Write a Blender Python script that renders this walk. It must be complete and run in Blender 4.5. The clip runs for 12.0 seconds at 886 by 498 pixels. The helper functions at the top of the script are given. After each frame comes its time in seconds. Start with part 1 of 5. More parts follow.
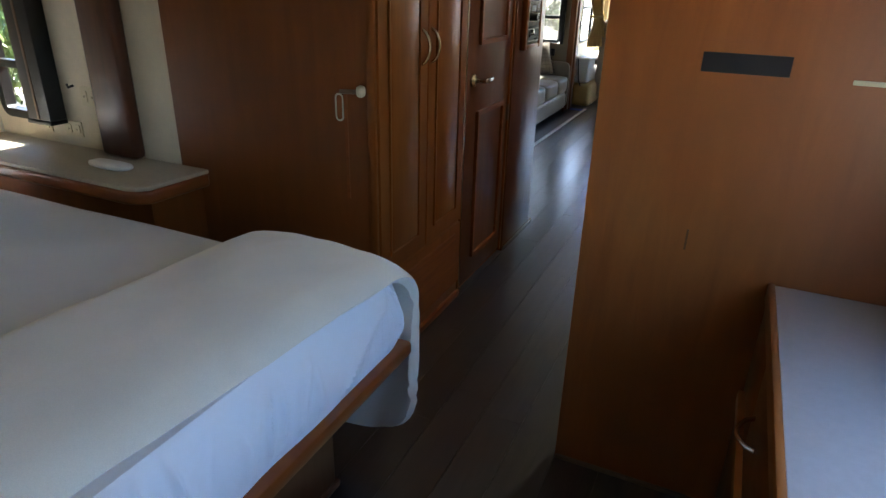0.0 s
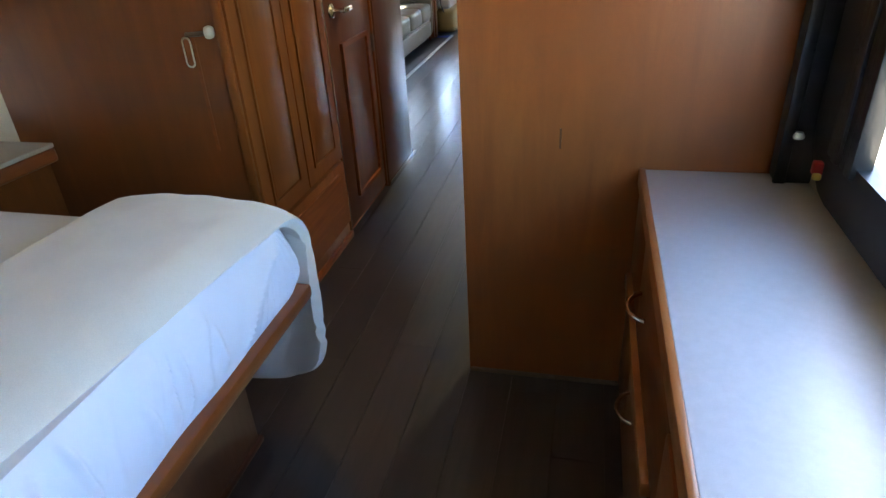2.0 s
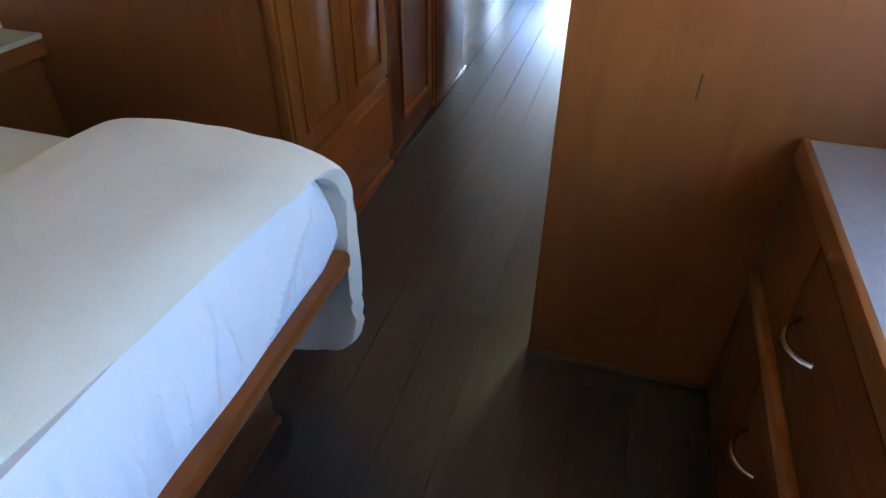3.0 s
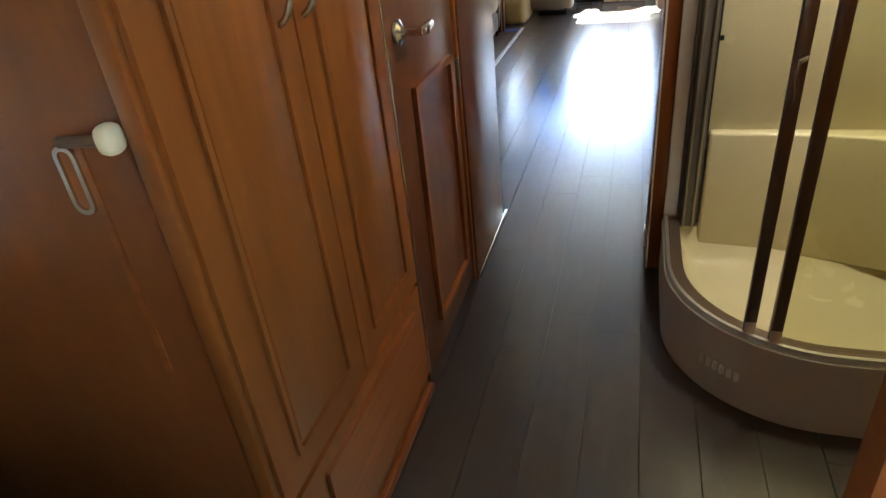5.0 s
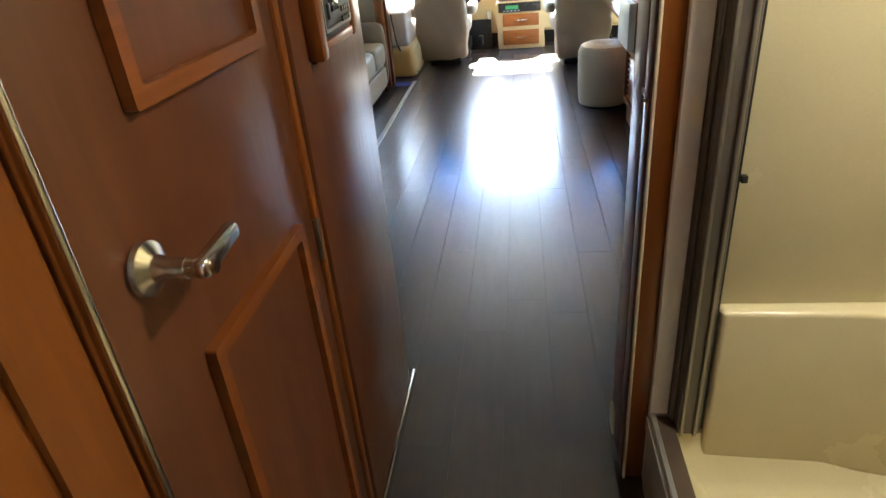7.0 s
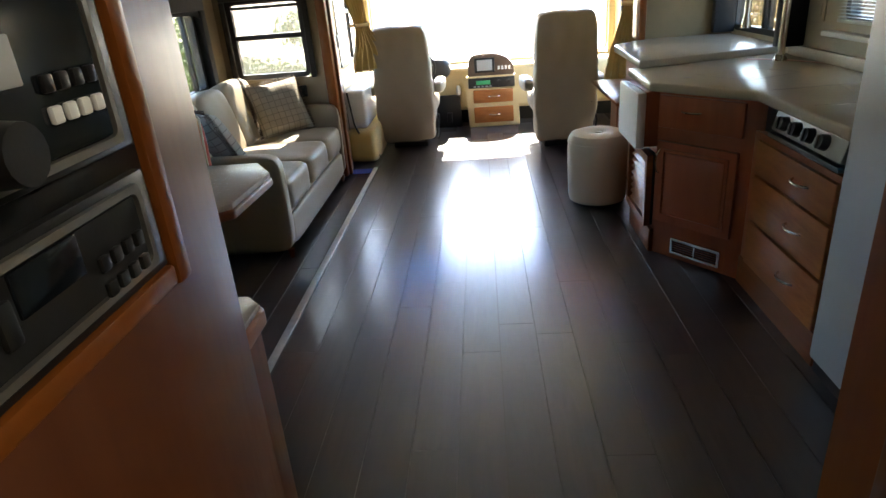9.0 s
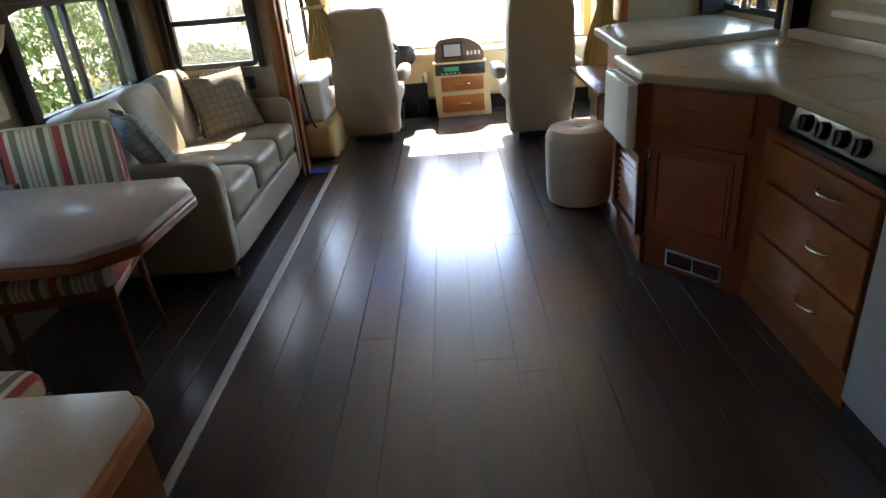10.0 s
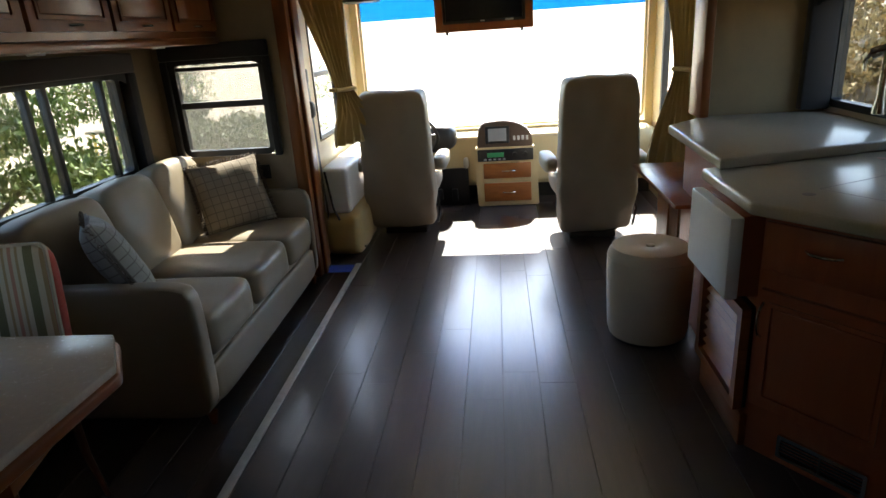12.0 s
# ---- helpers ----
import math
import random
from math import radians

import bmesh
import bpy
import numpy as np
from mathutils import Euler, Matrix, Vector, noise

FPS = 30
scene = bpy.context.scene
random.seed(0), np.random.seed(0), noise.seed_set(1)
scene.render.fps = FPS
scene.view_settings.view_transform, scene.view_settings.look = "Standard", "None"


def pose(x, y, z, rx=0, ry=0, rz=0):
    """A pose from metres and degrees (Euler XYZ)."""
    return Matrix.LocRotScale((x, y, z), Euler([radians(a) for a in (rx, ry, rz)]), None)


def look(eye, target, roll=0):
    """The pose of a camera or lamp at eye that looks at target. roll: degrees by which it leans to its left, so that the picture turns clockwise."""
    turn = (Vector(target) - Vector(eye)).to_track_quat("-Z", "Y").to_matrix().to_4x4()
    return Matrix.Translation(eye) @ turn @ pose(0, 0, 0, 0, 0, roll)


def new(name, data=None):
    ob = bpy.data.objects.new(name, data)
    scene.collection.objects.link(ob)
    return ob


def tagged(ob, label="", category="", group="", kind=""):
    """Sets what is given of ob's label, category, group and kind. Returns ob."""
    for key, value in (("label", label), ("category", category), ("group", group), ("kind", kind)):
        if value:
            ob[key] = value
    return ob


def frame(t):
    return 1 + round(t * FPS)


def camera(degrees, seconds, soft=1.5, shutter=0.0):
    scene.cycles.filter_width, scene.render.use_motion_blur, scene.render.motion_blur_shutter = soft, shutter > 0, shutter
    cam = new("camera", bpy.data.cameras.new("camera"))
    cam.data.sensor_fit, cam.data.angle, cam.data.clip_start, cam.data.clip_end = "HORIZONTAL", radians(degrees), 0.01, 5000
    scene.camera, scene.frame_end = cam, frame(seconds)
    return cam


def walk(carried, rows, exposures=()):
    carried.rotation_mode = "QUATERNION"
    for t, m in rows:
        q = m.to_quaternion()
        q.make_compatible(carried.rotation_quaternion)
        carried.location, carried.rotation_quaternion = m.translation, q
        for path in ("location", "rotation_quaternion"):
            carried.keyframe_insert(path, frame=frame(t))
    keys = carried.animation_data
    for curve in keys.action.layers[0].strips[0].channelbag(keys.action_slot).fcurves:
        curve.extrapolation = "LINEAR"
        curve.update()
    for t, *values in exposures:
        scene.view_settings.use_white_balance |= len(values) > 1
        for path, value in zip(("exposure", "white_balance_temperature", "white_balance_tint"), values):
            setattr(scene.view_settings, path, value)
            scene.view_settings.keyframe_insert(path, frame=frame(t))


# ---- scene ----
cam = camera(71.4, 12.0)
PATH = [
    (0, (1.753, -0.473, 1.514), (0.99, 1.194, 0.715), 1.5),
    (0.5, (1.803, -0.436, 1.497), (1.299, 1.298, 0.637), 0.2),
    (1, (1.804, -0.447, 1.493), (1.387, 1.311, 0.636), 0.8),
    (1.5, (1.809, -0.471, 1.507), (1.422, 1.335, 0.74), -0.4),
    (2, (1.774, -0.472, 1.465), (1.347, 1.225, 0.498), -3.3),
    (2.5, (1.665, -0.331, 1.383), (1.298, 1.249, 0.213), 0.8),
    (3, (1.547, -0.094, 1.384), (1.091, 1.432, 0.174), 0.2),
    (3.5, (1.359, 0.123, 1.345), (0.959, 1.612, 0.07), -1.1),
    (5.5, (1.157, 1.014, 1.393), (0.584, 2.68, 0.447), -7.75),
    (6, (1.088, 1.234, 1.399), (0.648, 2.908, 0.397), -8.05),
    (6.5, (1.065, 1.488, 1.39), (0.758, 3.187, 0.381), -5.25),
    (7, (1.03, 1.754, 1.393), (0.766, 3.496, 0.446), -5.3),
    (7.5, (0.925, 2.051, 1.403), (0.752, 3.858, 0.56), -6.95),
    (9.5, (0.938, 2.922, 1.409), (0.784, 4.752, 0.614), -4.4),
    (10, (0.949, 3.157, 1.382), (0.878, 4.967, 0.532), -5.0),
    (10.5, (1.03, 3.393, 1.389), (1.127, 5.195, 0.528), -3.2),
    (11, (1.04, 3.584, 1.416), (1.164, 5.44, 0.68), -3.35),
    (11.5, (0.98, 3.786, 1.449), (1.122, 5.698, 0.882), -4.55),
    (12, (0.974, 3.896, 1.438), (0.781, 5.774, 0.779), -3.95),
]
EXPOSURES = [(0, 3.4, 5900, 8), (0.6, 4.15, 5900, 8), (2, 4.35, 5900, 8), (3.7, 4.3, 6000, 8), (5.3, 4.75, 6300, 6), (7.0, 4.8, 6350, 6), (7.7, 4.75, 6400, 6), (9.3, 4.1, 6400, 8), (10.5, 3.95, 6400, 8), (11.5, 3.5, 6400, 8), (12, 2.95, 6400, 8)]
walk(cam, [(t, look(eye, target, roll)) for t, eye, target, roll in PATH], EXPOSURES)

# ---- light ----
LAMP = 4.7
SUN_EL, SUN_AZ = 48.0, 4.0     # elevation; degrees east of straight ahead (+y)
world = bpy.data.worlds.new("sky")
scene.world = world
world.use_nodes = True
wn = world.node_tree
sky = wn.nodes.new("ShaderNodeTexSky")
sky.sky_type, sky.sun_disc = "NISHITA", False
sky.sun_elevation, sky.sun_rotation = radians(SUN_EL), radians(SUN_AZ)
bg = wn.nodes["Background"]
bg.inputs["Strength"].default_value = 0.15
wn.links.new(sky.outputs[0], bg.inputs["Color"])
sun = new("sun", bpy.data.lights.new("sun", "SUN"))
sun.data.energy, sun.data.angle, sun.data.color = 5.0, radians(0.5), (1.0, 0.95, 0.86)
sun.matrix_basis = look((0, 0, 0), (-math.sin(radians(SUN_AZ)) * math.cos(radians(SUN_EL)), -math.cos(radians(SUN_AZ)) * math.cos(radians(SUN_EL)), -math.sin(radians(SUN_EL))))


# ---- materials ----
def nodes_of(name):
    m = bpy.data.materials.new(name)
    m.use_nodes = True
    nt = m.node_tree
    return m, nt, nt.nodes["Principled BSDF"]


def mix_color(nt, fac, a, b):
    mx = nt.nodes.new("ShaderNodeMix")
    mx.data_type = "RGBA"
    if isinstance(fac, (int, float)):
        mx.inputs[0].default_value = fac
    else:
        nt.links.new(fac, mx.inputs[0])
    for sock, v in ((mx.inputs[6], a), (mx.inputs[7], b)):
        if isinstance(v, tuple):
            sock.default_value = (*v, 1)
        else:
            nt.links.new(v, sock)
    return mx.outputs[2]


def noise_node(nt, vec, scale, detail=4.0, rough=0.55, distort=0.0):
    n = nt.nodes.new("ShaderNodeTexNoise")
    n.inputs["Scale"].default_value, n.inputs["Detail"].default_value = scale, detail
    n.inputs["Roughness"].default_value, n.inputs["Distortion"].default_value = rough, distort
    nt.links.new(vec, n.inputs["Vector"])
    return n.outputs["Fac"]


def ramp(nt, fac, lo, hi):
    r = nt.nodes.new("ShaderNodeMapRange")
    r.inputs["From Min"].default_value, r.inputs["From Max"].default_value = lo, hi
    nt.links.new(fac, r.inputs["Value"])
    return r.outputs["Result"]


def coords(nt, stretch=(1, 1, 1), kind="Object"):
    c = nt.nodes.new("ShaderNodeTexCoord")
    mp = nt.nodes.new("ShaderNodeMapping")
    mp.inputs["Scale"].default_value = stretch
    nt.links.new(c.outputs[kind], mp.inputs["Vector"])
    return mp.outputs["Vector"]


def add_bump(nt, bsdf, height, strength, dist=0.002):
    b = nt.nodes.new("ShaderNodeBump")
    b.inputs["Strength"].default_value, b.inputs["Distance"].default_value = strength, dist
    nt.links.new(height, b.inputs["Height"])
    nt.links.new(b.outputs["Normal"], bsdf.inputs["Normal"])


def wood(name, dark, light, rough=0.3, stretch=(14, 14, 1.2), rnd=0.25, coat=0.15, bump=0.06):
    """Stained timber: long grain, broad blotches and a little change from piece to piece."""
    m, nt, bsdf = nodes_of(name)
    oi = nt.nodes.new("ShaderNodeObjectInfo")
    c = nt.nodes.new("ShaderNodeTexCoord")
    add = nt.nodes.new("ShaderNodeVectorMath")
    add.operation = "MULTIPLY_ADD"
    nt.links.new(oi.outputs["Random"], add.inputs[0])
    add.inputs[1].default_value = (7.3, 3.1, 5.7)
    nt.links.new(c.outputs["Object"], add.inputs[2])
    mp = nt.nodes.new("ShaderNodeMapping")
    mp.inputs["Scale"].default_value = stretch
    nt.links.new(add.outputs[0], mp.inputs["Vector"])
    grain = noise_node(nt, mp.outputs[0], 3.0, 6.0, 0.62, 0.6)
    fine = noise_node(nt, mp.outputs[0], 16.0, 3.0, 0.6)
    blot = noise_node(nt, add.outputs[0], 2.2, 3.0)
    a = mix_color(nt, ramp(nt, grain, 0.3, 0.72), dark, light)
    mid = tuple((p + q) / 2 * 0.8 for p, q in zip(dark, light))
    b = mix_color(nt, ramp(nt, blot, 0.35, 0.75), a, mid)
    hs = nt.nodes.new("ShaderNodeHueSaturation")
    r = nt.nodes.new("ShaderNodeMapRange")
    nt.links.new(oi.outputs["Random"], r.inputs["Value"])
    r.inputs["To Min"].default_value, r.inputs["To Max"].default_value = 1 - rnd, 1 + rnd
    nt.links.new(r.outputs[0], hs.inputs["Value"])
    nt.links.new(b, hs.inputs["Color"])
    nt.links.new(hs.outputs[0], bsdf.inputs["Base Color"])
    rr = nt.nodes.new("ShaderNodeMapRange")
    nt.links.new(fine, rr.inputs["Value"])
    rr.inputs["To Min"].default_value, rr.inputs["To Max"].default_value = rough - 0.06, rough + 0.1
    nt.links.new(rr.outputs[0], bsdf.inputs["Roughness"])
    bsdf.inputs["Coat Weight"].default_value, bsdf.inputs["Coat Roughness"].default_value = coat * 0.4, 0.25
    bsdf.inputs["Specular IOR Level"].default_value = 0.4
    add_bump(nt, bsdf, grain, bump)
    return m


def plain(name, col, rough=0.5, metal=0.0, var=0.12, scale=8.0, bump=0.1, fine=120.0, coat=0.0, spec=0.5, dist=0.001):
    """A painted, moulded or woven surface with blotches, fine relief and uneven gloss."""
    m, nt, bsdf = nodes_of(name)
    v = coords(nt)
    big, small = noise_node(nt, v, scale, 4.0), noise_node(nt, v, fine, 3.0)
    both = mix_color(nt, 0.4, big, small)
    lo, hi = tuple(c * (1 - var) for c in col), tuple(min(c * (1 + var), 0.95) for c in col)
    nt.links.new(mix_color(nt, ramp(nt, both, 0.3, 0.7), lo, hi), bsdf.inputs["Base Color"])
    rr = nt.nodes.new("ShaderNodeMapRange")
    nt.links.new(big, rr.inputs["Value"])
    rr.inputs["To Min"].default_value, rr.inputs["To Max"].default_value = max(rough - 0.07, 0.03), min(rough + 0.07, 1)
    nt.links.new(rr.outputs[0], bsdf.inputs["Roughness"])
    bsdf.inputs["Metallic"].default_value = metal
    bsdf.inputs["Coat Weight"].default_value = coat
    bsdf.inputs["Specular IOR Level"].default_value = spec
    if bump:
        add_bump(nt, bsdf, small, bump, dist)
    return m


def cloth(name, col, weave=900.0, var=0.1, rough=0.9, sheen=0.3, wrinkle=0.0):
    m, nt, bsdf = nodes_of(name)
    v = coords(nt)
    big, small = noise_node(nt, v, 5.0, 4.0), noise_node(nt, v, weave, 2.0)
    lo, hi = tuple(c * (1 - var) for c in col), tuple(min(c * (1 + var), 0.95) for c in col)
    nt.links.new(mix_color(nt, ramp(nt, mix_color(nt, 0.5, big, small), 0.3, 0.7), lo, hi), bsdf.inputs["Base Color"])
    bsdf.inputs["Roughness"].default_value = rough
    bsdf.inputs["Sheen Weight"].default_value = sheen
    add_bump(nt, bsdf, small, 0.3, 0.001)
    return m


def striped(name, cols, period, axis=0, rough=0.85):
    """Woven stripes across one axis, in a repeat of the colours given with their widths."""
    m, nt, bsdf = nodes_of(name)
    v = coords(nt)
    sep = nt.nodes.new("ShaderNodeSeparateXYZ")
    nt.links.new(v, sep.inputs[0])
    md = nt.nodes.new("ShaderNodeMath")
    md.operation = "FLOORED_MODULO"
    nt.links.new(sep.outputs[axis], md.inputs[0])
    md.inputs[1].default_value = period
    dv = nt.nodes.new("ShaderNodeMath")
    dv.operation = "DIVIDE"
    nt.links.new(md.outputs[0], dv.inputs[0])
    dv.inputs[1].default_value = period
    cr = nt.nodes.new("ShaderNodeValToRGB")
    cr.color_ramp.interpolation = "CONSTANT"
    el = cr.color_ramp.elements
    el[0].position, el[0].color = 0.0, (*cols[0][1], 1)
    el[1].position, el[1].color = cols[1][0], (*cols[1][1], 1)
    for p, c in cols[2:]:
        e = el.new(p)
        e.color = (*c, 1)
    nt.links.new(dv.outputs[0], cr.inputs[0])
    wv = noise_node(nt, v, 700.0, 2.0)
    nt.links.new(mix_color(nt, ramp(nt, wv, 0.45, 1.3), cr.outputs[0], (0.25, 0.22, 0.18)), bsdf.inputs["Base Color"])
    bsdf.inputs["Roughness"].default_value = rough
    add_bump(nt, bsdf, wv, 0.3, 0.001)
    return m


def plaid(name, base, line, size):
    m, nt, bsdf = nodes_of(name)
    v = coords(nt)
    br = nt.nodes.new("ShaderNodeTexBrick")
    nt.links.new(v, br.inputs["Vector"])
    br.offset = 0.0
    br.inputs["Scale"].default_value = 1.0
    br.inputs["Brick Width"].default_value, br.inputs["Row Height"].default_value = size, size
    br.inputs["Mortar Size"].default_value, br.inputs["Mortar Smooth"].default_value = 0.003, 0.4
    br.inputs["Color1"].default_value, br.inputs["Color2"].default_value = (*base, 1), (*[c * 0.85 for c in base], 1)
    br.inputs["Mortar"].default_value = (*line, 1)
    nt.links.new(br.outputs[0], bsdf.inputs["Base Color"])
    bsdf.inputs["Roughness"].default_value = 0.9
    add_bump(nt, bsdf, noise_node(nt, v, 600.0, 2.0), 0.3, 0.001)
    return m


def glass(name, tint=(1, 1, 1), rough=0.0, alpha=0.12):
    """Thin sheet glass: mostly clear, with a real reflection."""
    m, nt, bsdf = nodes_of(name)
    tr, gl, mx = nt.nodes.new("ShaderNodeBsdfTransparent"), nt.nodes.new("ShaderNodeBsdfGlossy"), nt.nodes.new("ShaderNodeMixShader")
    tr.inputs[0].default_value = (*tint, 1)
    gl.inputs["Roughness"].default_value = rough
    lw = nt.nodes.new("ShaderNodeLayerWeight")
    lw.inputs["Blend"].default_value = 0.5
    pw = nt.nodes.new("ShaderNodeMath")
    pw.operation = "POWER"
    nt.links.new(lw.outputs["Facing"], pw.inputs[0])
    pw.inputs[1].default_value = 4.0
    rg = nt.nodes.new("ShaderNodeMapRange")
    rg.inputs["To Min"].default_value, rg.inputs["To Max"].default_value = 0.03, 0.5
    nt.links.new(pw.outputs[0], rg.inputs["Value"])
    nt.links.new(rg.outputs[0], mx.inputs[0])
    nt.links.new(tr.outputs[0], mx.inputs[1])
    nt.links.new(gl.outputs[0], mx.inputs[2])
    nt.links.new(mx.outputs[0], nt.nodes["Material Output"].inputs["Surface"])
    return m


def leaf_mat(name, col):
    m, nt, bsdf = nodes_of(name)
    g = nt.nodes.new("ShaderNodeNewGeometry")
    nt.links.new(mix_color(nt, g.outputs["Random Per Island"], tuple(c * 0.55 for c in col), tuple(c * 1.5 for c in col)), bsdf.inputs["Base Color"])
    bsdf.inputs["Roughness"].default_value = 0.6
    bsdf.inputs["Transmission Weight"].default_value = 0.0
    return m


CLOSET = wood("closet_panel_cherry", (0.135, 0.038, 0.009), (0.20, 0.060, 0.013), 0.30, (5, 5, 0.7), 0.04, 0.1, 0.03)
CHERRY = wood("cherry_wood", (0.145, 0.039, 0.007), (0.25, 0.077, 0.013), 0.30, (5, 5, 0.55), 0.06, 0.15, 0.03)
KITCHEN = wood("kitchen_cherry", (0.29, 0.072, 0.025), (0.41, 0.118, 0.040), 0.30, (6, 6, 0.6), 0.05, 0.15, 0.03)
DOORWOOD = wood("dark_cherry_door", (0.085, 0.027, 0.011), (0.15, 0.052, 0.022), 0.3, (5, 5, 0.7), 0.04, 0.1, 0.03)
DARKWOOD = wood("dark_stained_trim", (0.040, 0.012, 0.005), (0.085, 0.027, 0.010), 0.3, (6, 6, 0.6), 0.05, 0.1, 0.03)
CHERRY_RAIL = wood("cherry_rail_wood", (0.14, 0.034, 0.007), (0.28, 0.086, 0.018), 0.3, (1.0, 1.0, 12), 0.06)
PANEL = wood("cherry_panel", (0.20, 0.056, 0.011), (0.31, 0.100, 0.021), 0.34, (5, 5, 0.7), 0.04, 0.1, 0.03)
OAK = wood("honey_wood", (0.27, 0.085, 0.02), (0.46, 0.17, 0.045), 0.35, (2, 2, 10), 0.08)
FLOOR = wood("dark_laminate", (0.020, 0.013, 0.0115), (0.050, 0.035, 0.031), 0.30, (9, 0.9, 9), 0.14, 0.0, 0.025)
WALLPAPER = plain("beige_wallpaper", (0.66, 0.58, 0.44), 0.7, 0, 0.08, 14, 0.3, 260, dist=0.002)
WALL_LIGHT = plain("light_vinyl_wall", (0.54, 0.48, 0.37), 0.65, 0, 0.06, 10, 0.2, 240)
CEIL = plain("ceiling_vinyl", (0.72, 0.68, 0.58), 0.7, 0, 0.05, 8, 0.2, 200)
# darkened copies of the papered wall: the lounge's weaker light is in their colour
LOUNGE_WALL = plain("tan_wallpaper_dimmed", (0.25, 0.19, 0.115), 0.7, 0, 0.08, 14, 0.3, 260, dist=0.002)
TAN_WALL = plain("tan_kitchen_wallpaper_dimmed", (0.25, 0.18, 0.092), 0.7, 0, 0.08, 14, 0.3, 260, dist=0.002)
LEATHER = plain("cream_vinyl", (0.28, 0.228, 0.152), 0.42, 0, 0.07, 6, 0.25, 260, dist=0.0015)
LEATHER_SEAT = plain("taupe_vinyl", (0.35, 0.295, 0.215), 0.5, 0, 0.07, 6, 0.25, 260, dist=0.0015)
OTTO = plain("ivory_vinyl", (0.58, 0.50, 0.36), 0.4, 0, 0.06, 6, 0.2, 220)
SHEET = cloth("white_sheet", (0.74, 0.75, 0.80), 1200, 0.03, 0.85, 0.15)
BLANKET = cloth("cream_fleece", (0.70, 0.645, 0.555), 420, 0.10, 0.95, 0.6)
LAMINATE = plain("speckled_laminate", (0.52, 0.50, 0.49), 0.38, 0, 0.07, 60, 0.05, 500)
COUNTER = plain("solid_surface_counter", (0.52, 0.455, 0.35), 0.22, 0, 0.08, 150, 0.03, 600)
TABLETOP = plain("beige_table_laminate", (0.50, 0.43, 0.36), 0.25, 0, 0.06, 80, 0.03, 500)
BLACK = plain("black_plastic", (0.012, 0.012, 0.012), 0.4, 0, 0.2, 20, 0.08, 300)
DARKCLOTH = cloth("dark_brown_valance", (0.013, 0.010, 0.009), 700, 0.15, 0.9, 0.2)
SCREEN = plain("dark_screen", (0.006, 0.008, 0.010), 0.12, 0, 0.1, 10, 0.0)
NICKEL = plain("brushed_nickel", (0.62, 0.59, 0.52), 0.22, 1.0, 0.05, 20, 0.03, 400)
ALU = plain("bright_aluminium", (0.75, 0.76, 0.76), 0.35, 1.0, 0.06, 20, 0.05, 300)
BRONZE = plain("bronze_aluminium", (0.19, 0.14, 0.11), 0.38, 0.8, 0.08, 20, 0.05, 300)
POST = plain("dull_bronzed_post", (0.15, 0.135, 0.125), 0.42, 0.5, 0.08, 20, 0.05, 300)
SKIRT = plain("grey_white_moulding", (0.46, 0.44, 0.40), 0.35, 0, 0.06, 8, 0.04, 200)
STRIP = plain("worn_bright_strip", (0.60, 0.60, 0.58), 0.45, 0.35, 0.18, 30, 0.1, 300)
STEEL = plain("dull_stove_steel", (0.30, 0.285, 0.26), 0.4, 0.8, 0.08, 20, 0.05, 300)
WHITE = plain("white_plastic", (0.74, 0.74, 0.72), 0.35, 0, 0.04, 12, 0.03, 200)
IVORY = plain("ivory_plastic", (0.62, 0.55, 0.38), 0.4, 0, 0.05, 12, 0.03, 200)
FIBER = plain("cream_fibreglass", (0.58, 0.52, 0.34), 0.25, 0, 0.05, 5, 0.03, 180)
GREY = plain("grey_fridge_panel", (0.33, 0.345, 0.345), 0.4, 0, 0.05, 10, 0.08, 300)
DASH = plain("cream_dash", (0.62, 0.50, 0.27), 0.5, 0, 0.06, 10, 0.15, 260)
CURTAIN = cloth("gold_curtain", (0.50, 0.36, 0.14), 800, 0.12, 0.9, 0.3)
STRIPE = striped("striped_upholstery", [(0.0, (0.33, 0.035, 0.022)), (0.14, (0.55, 0.46, 0.31)), (0.22, (0.16, 0.14, 0.055)), (0.35, (0.55, 0.46, 0.31)), (0.42, (0.36, 0.24, 0.11)), (0.46, (0.55, 0.46, 0.31)), (0.51, (0.45, 0.21, 0.13)), (0.56, (0.55, 0.46, 0.31)), (0.61, (0.36, 0.24, 0.11)), (0.65, (0.55, 0.46, 0.31)), (0.72, (0.16, 0.14, 0.055)), (0.85, (0.55, 0.46, 0.31)), (0.94, (0.36, 0.24, 0.11))], 0.205, 0)
PIPING = cloth("beige_piping", (0.40, 0.33, 0.23), 600, 0.1)
PLAID = plaid("plaid_pillow_fabric", (0.25, 0.205, 0.14), (0.13, 0.105, 0.07), 0.045)
PLAID_BLUE = plaid("pale_plaid_fabric", (0.30, 0.30, 0.28), (0.15, 0.14, 0.13), 0.04)
FRINGE = cloth("brown_fringe", (0.07, 0.045, 0.028), 300, 0.2)
GLASS = glass("clear_glass", (0.96, 0.97, 0.97))
TINTED = glass("grey_tinted_glass", (0.64, 0.64, 0.62))
SHOWERGLASS = glass("obscure_glass", (0.80, 0.80, 0.62), 0.25)
RED = plain("red_plastic", (0.45, 0.03, 0.02), 0.4)
YELLOW = plain("yellow_plastic", (0.6, 0.45, 0.08), 0.4)
BLUE = plain("blue_tape", (0.05, 0.12, 0.55), 0.5)
GRAVEL = plain("pale_desert_gravel", (0.36, 0.30, 0.21), 0.95, 0, 0.3, 1.5, 0.8, 9, dist=0.03)
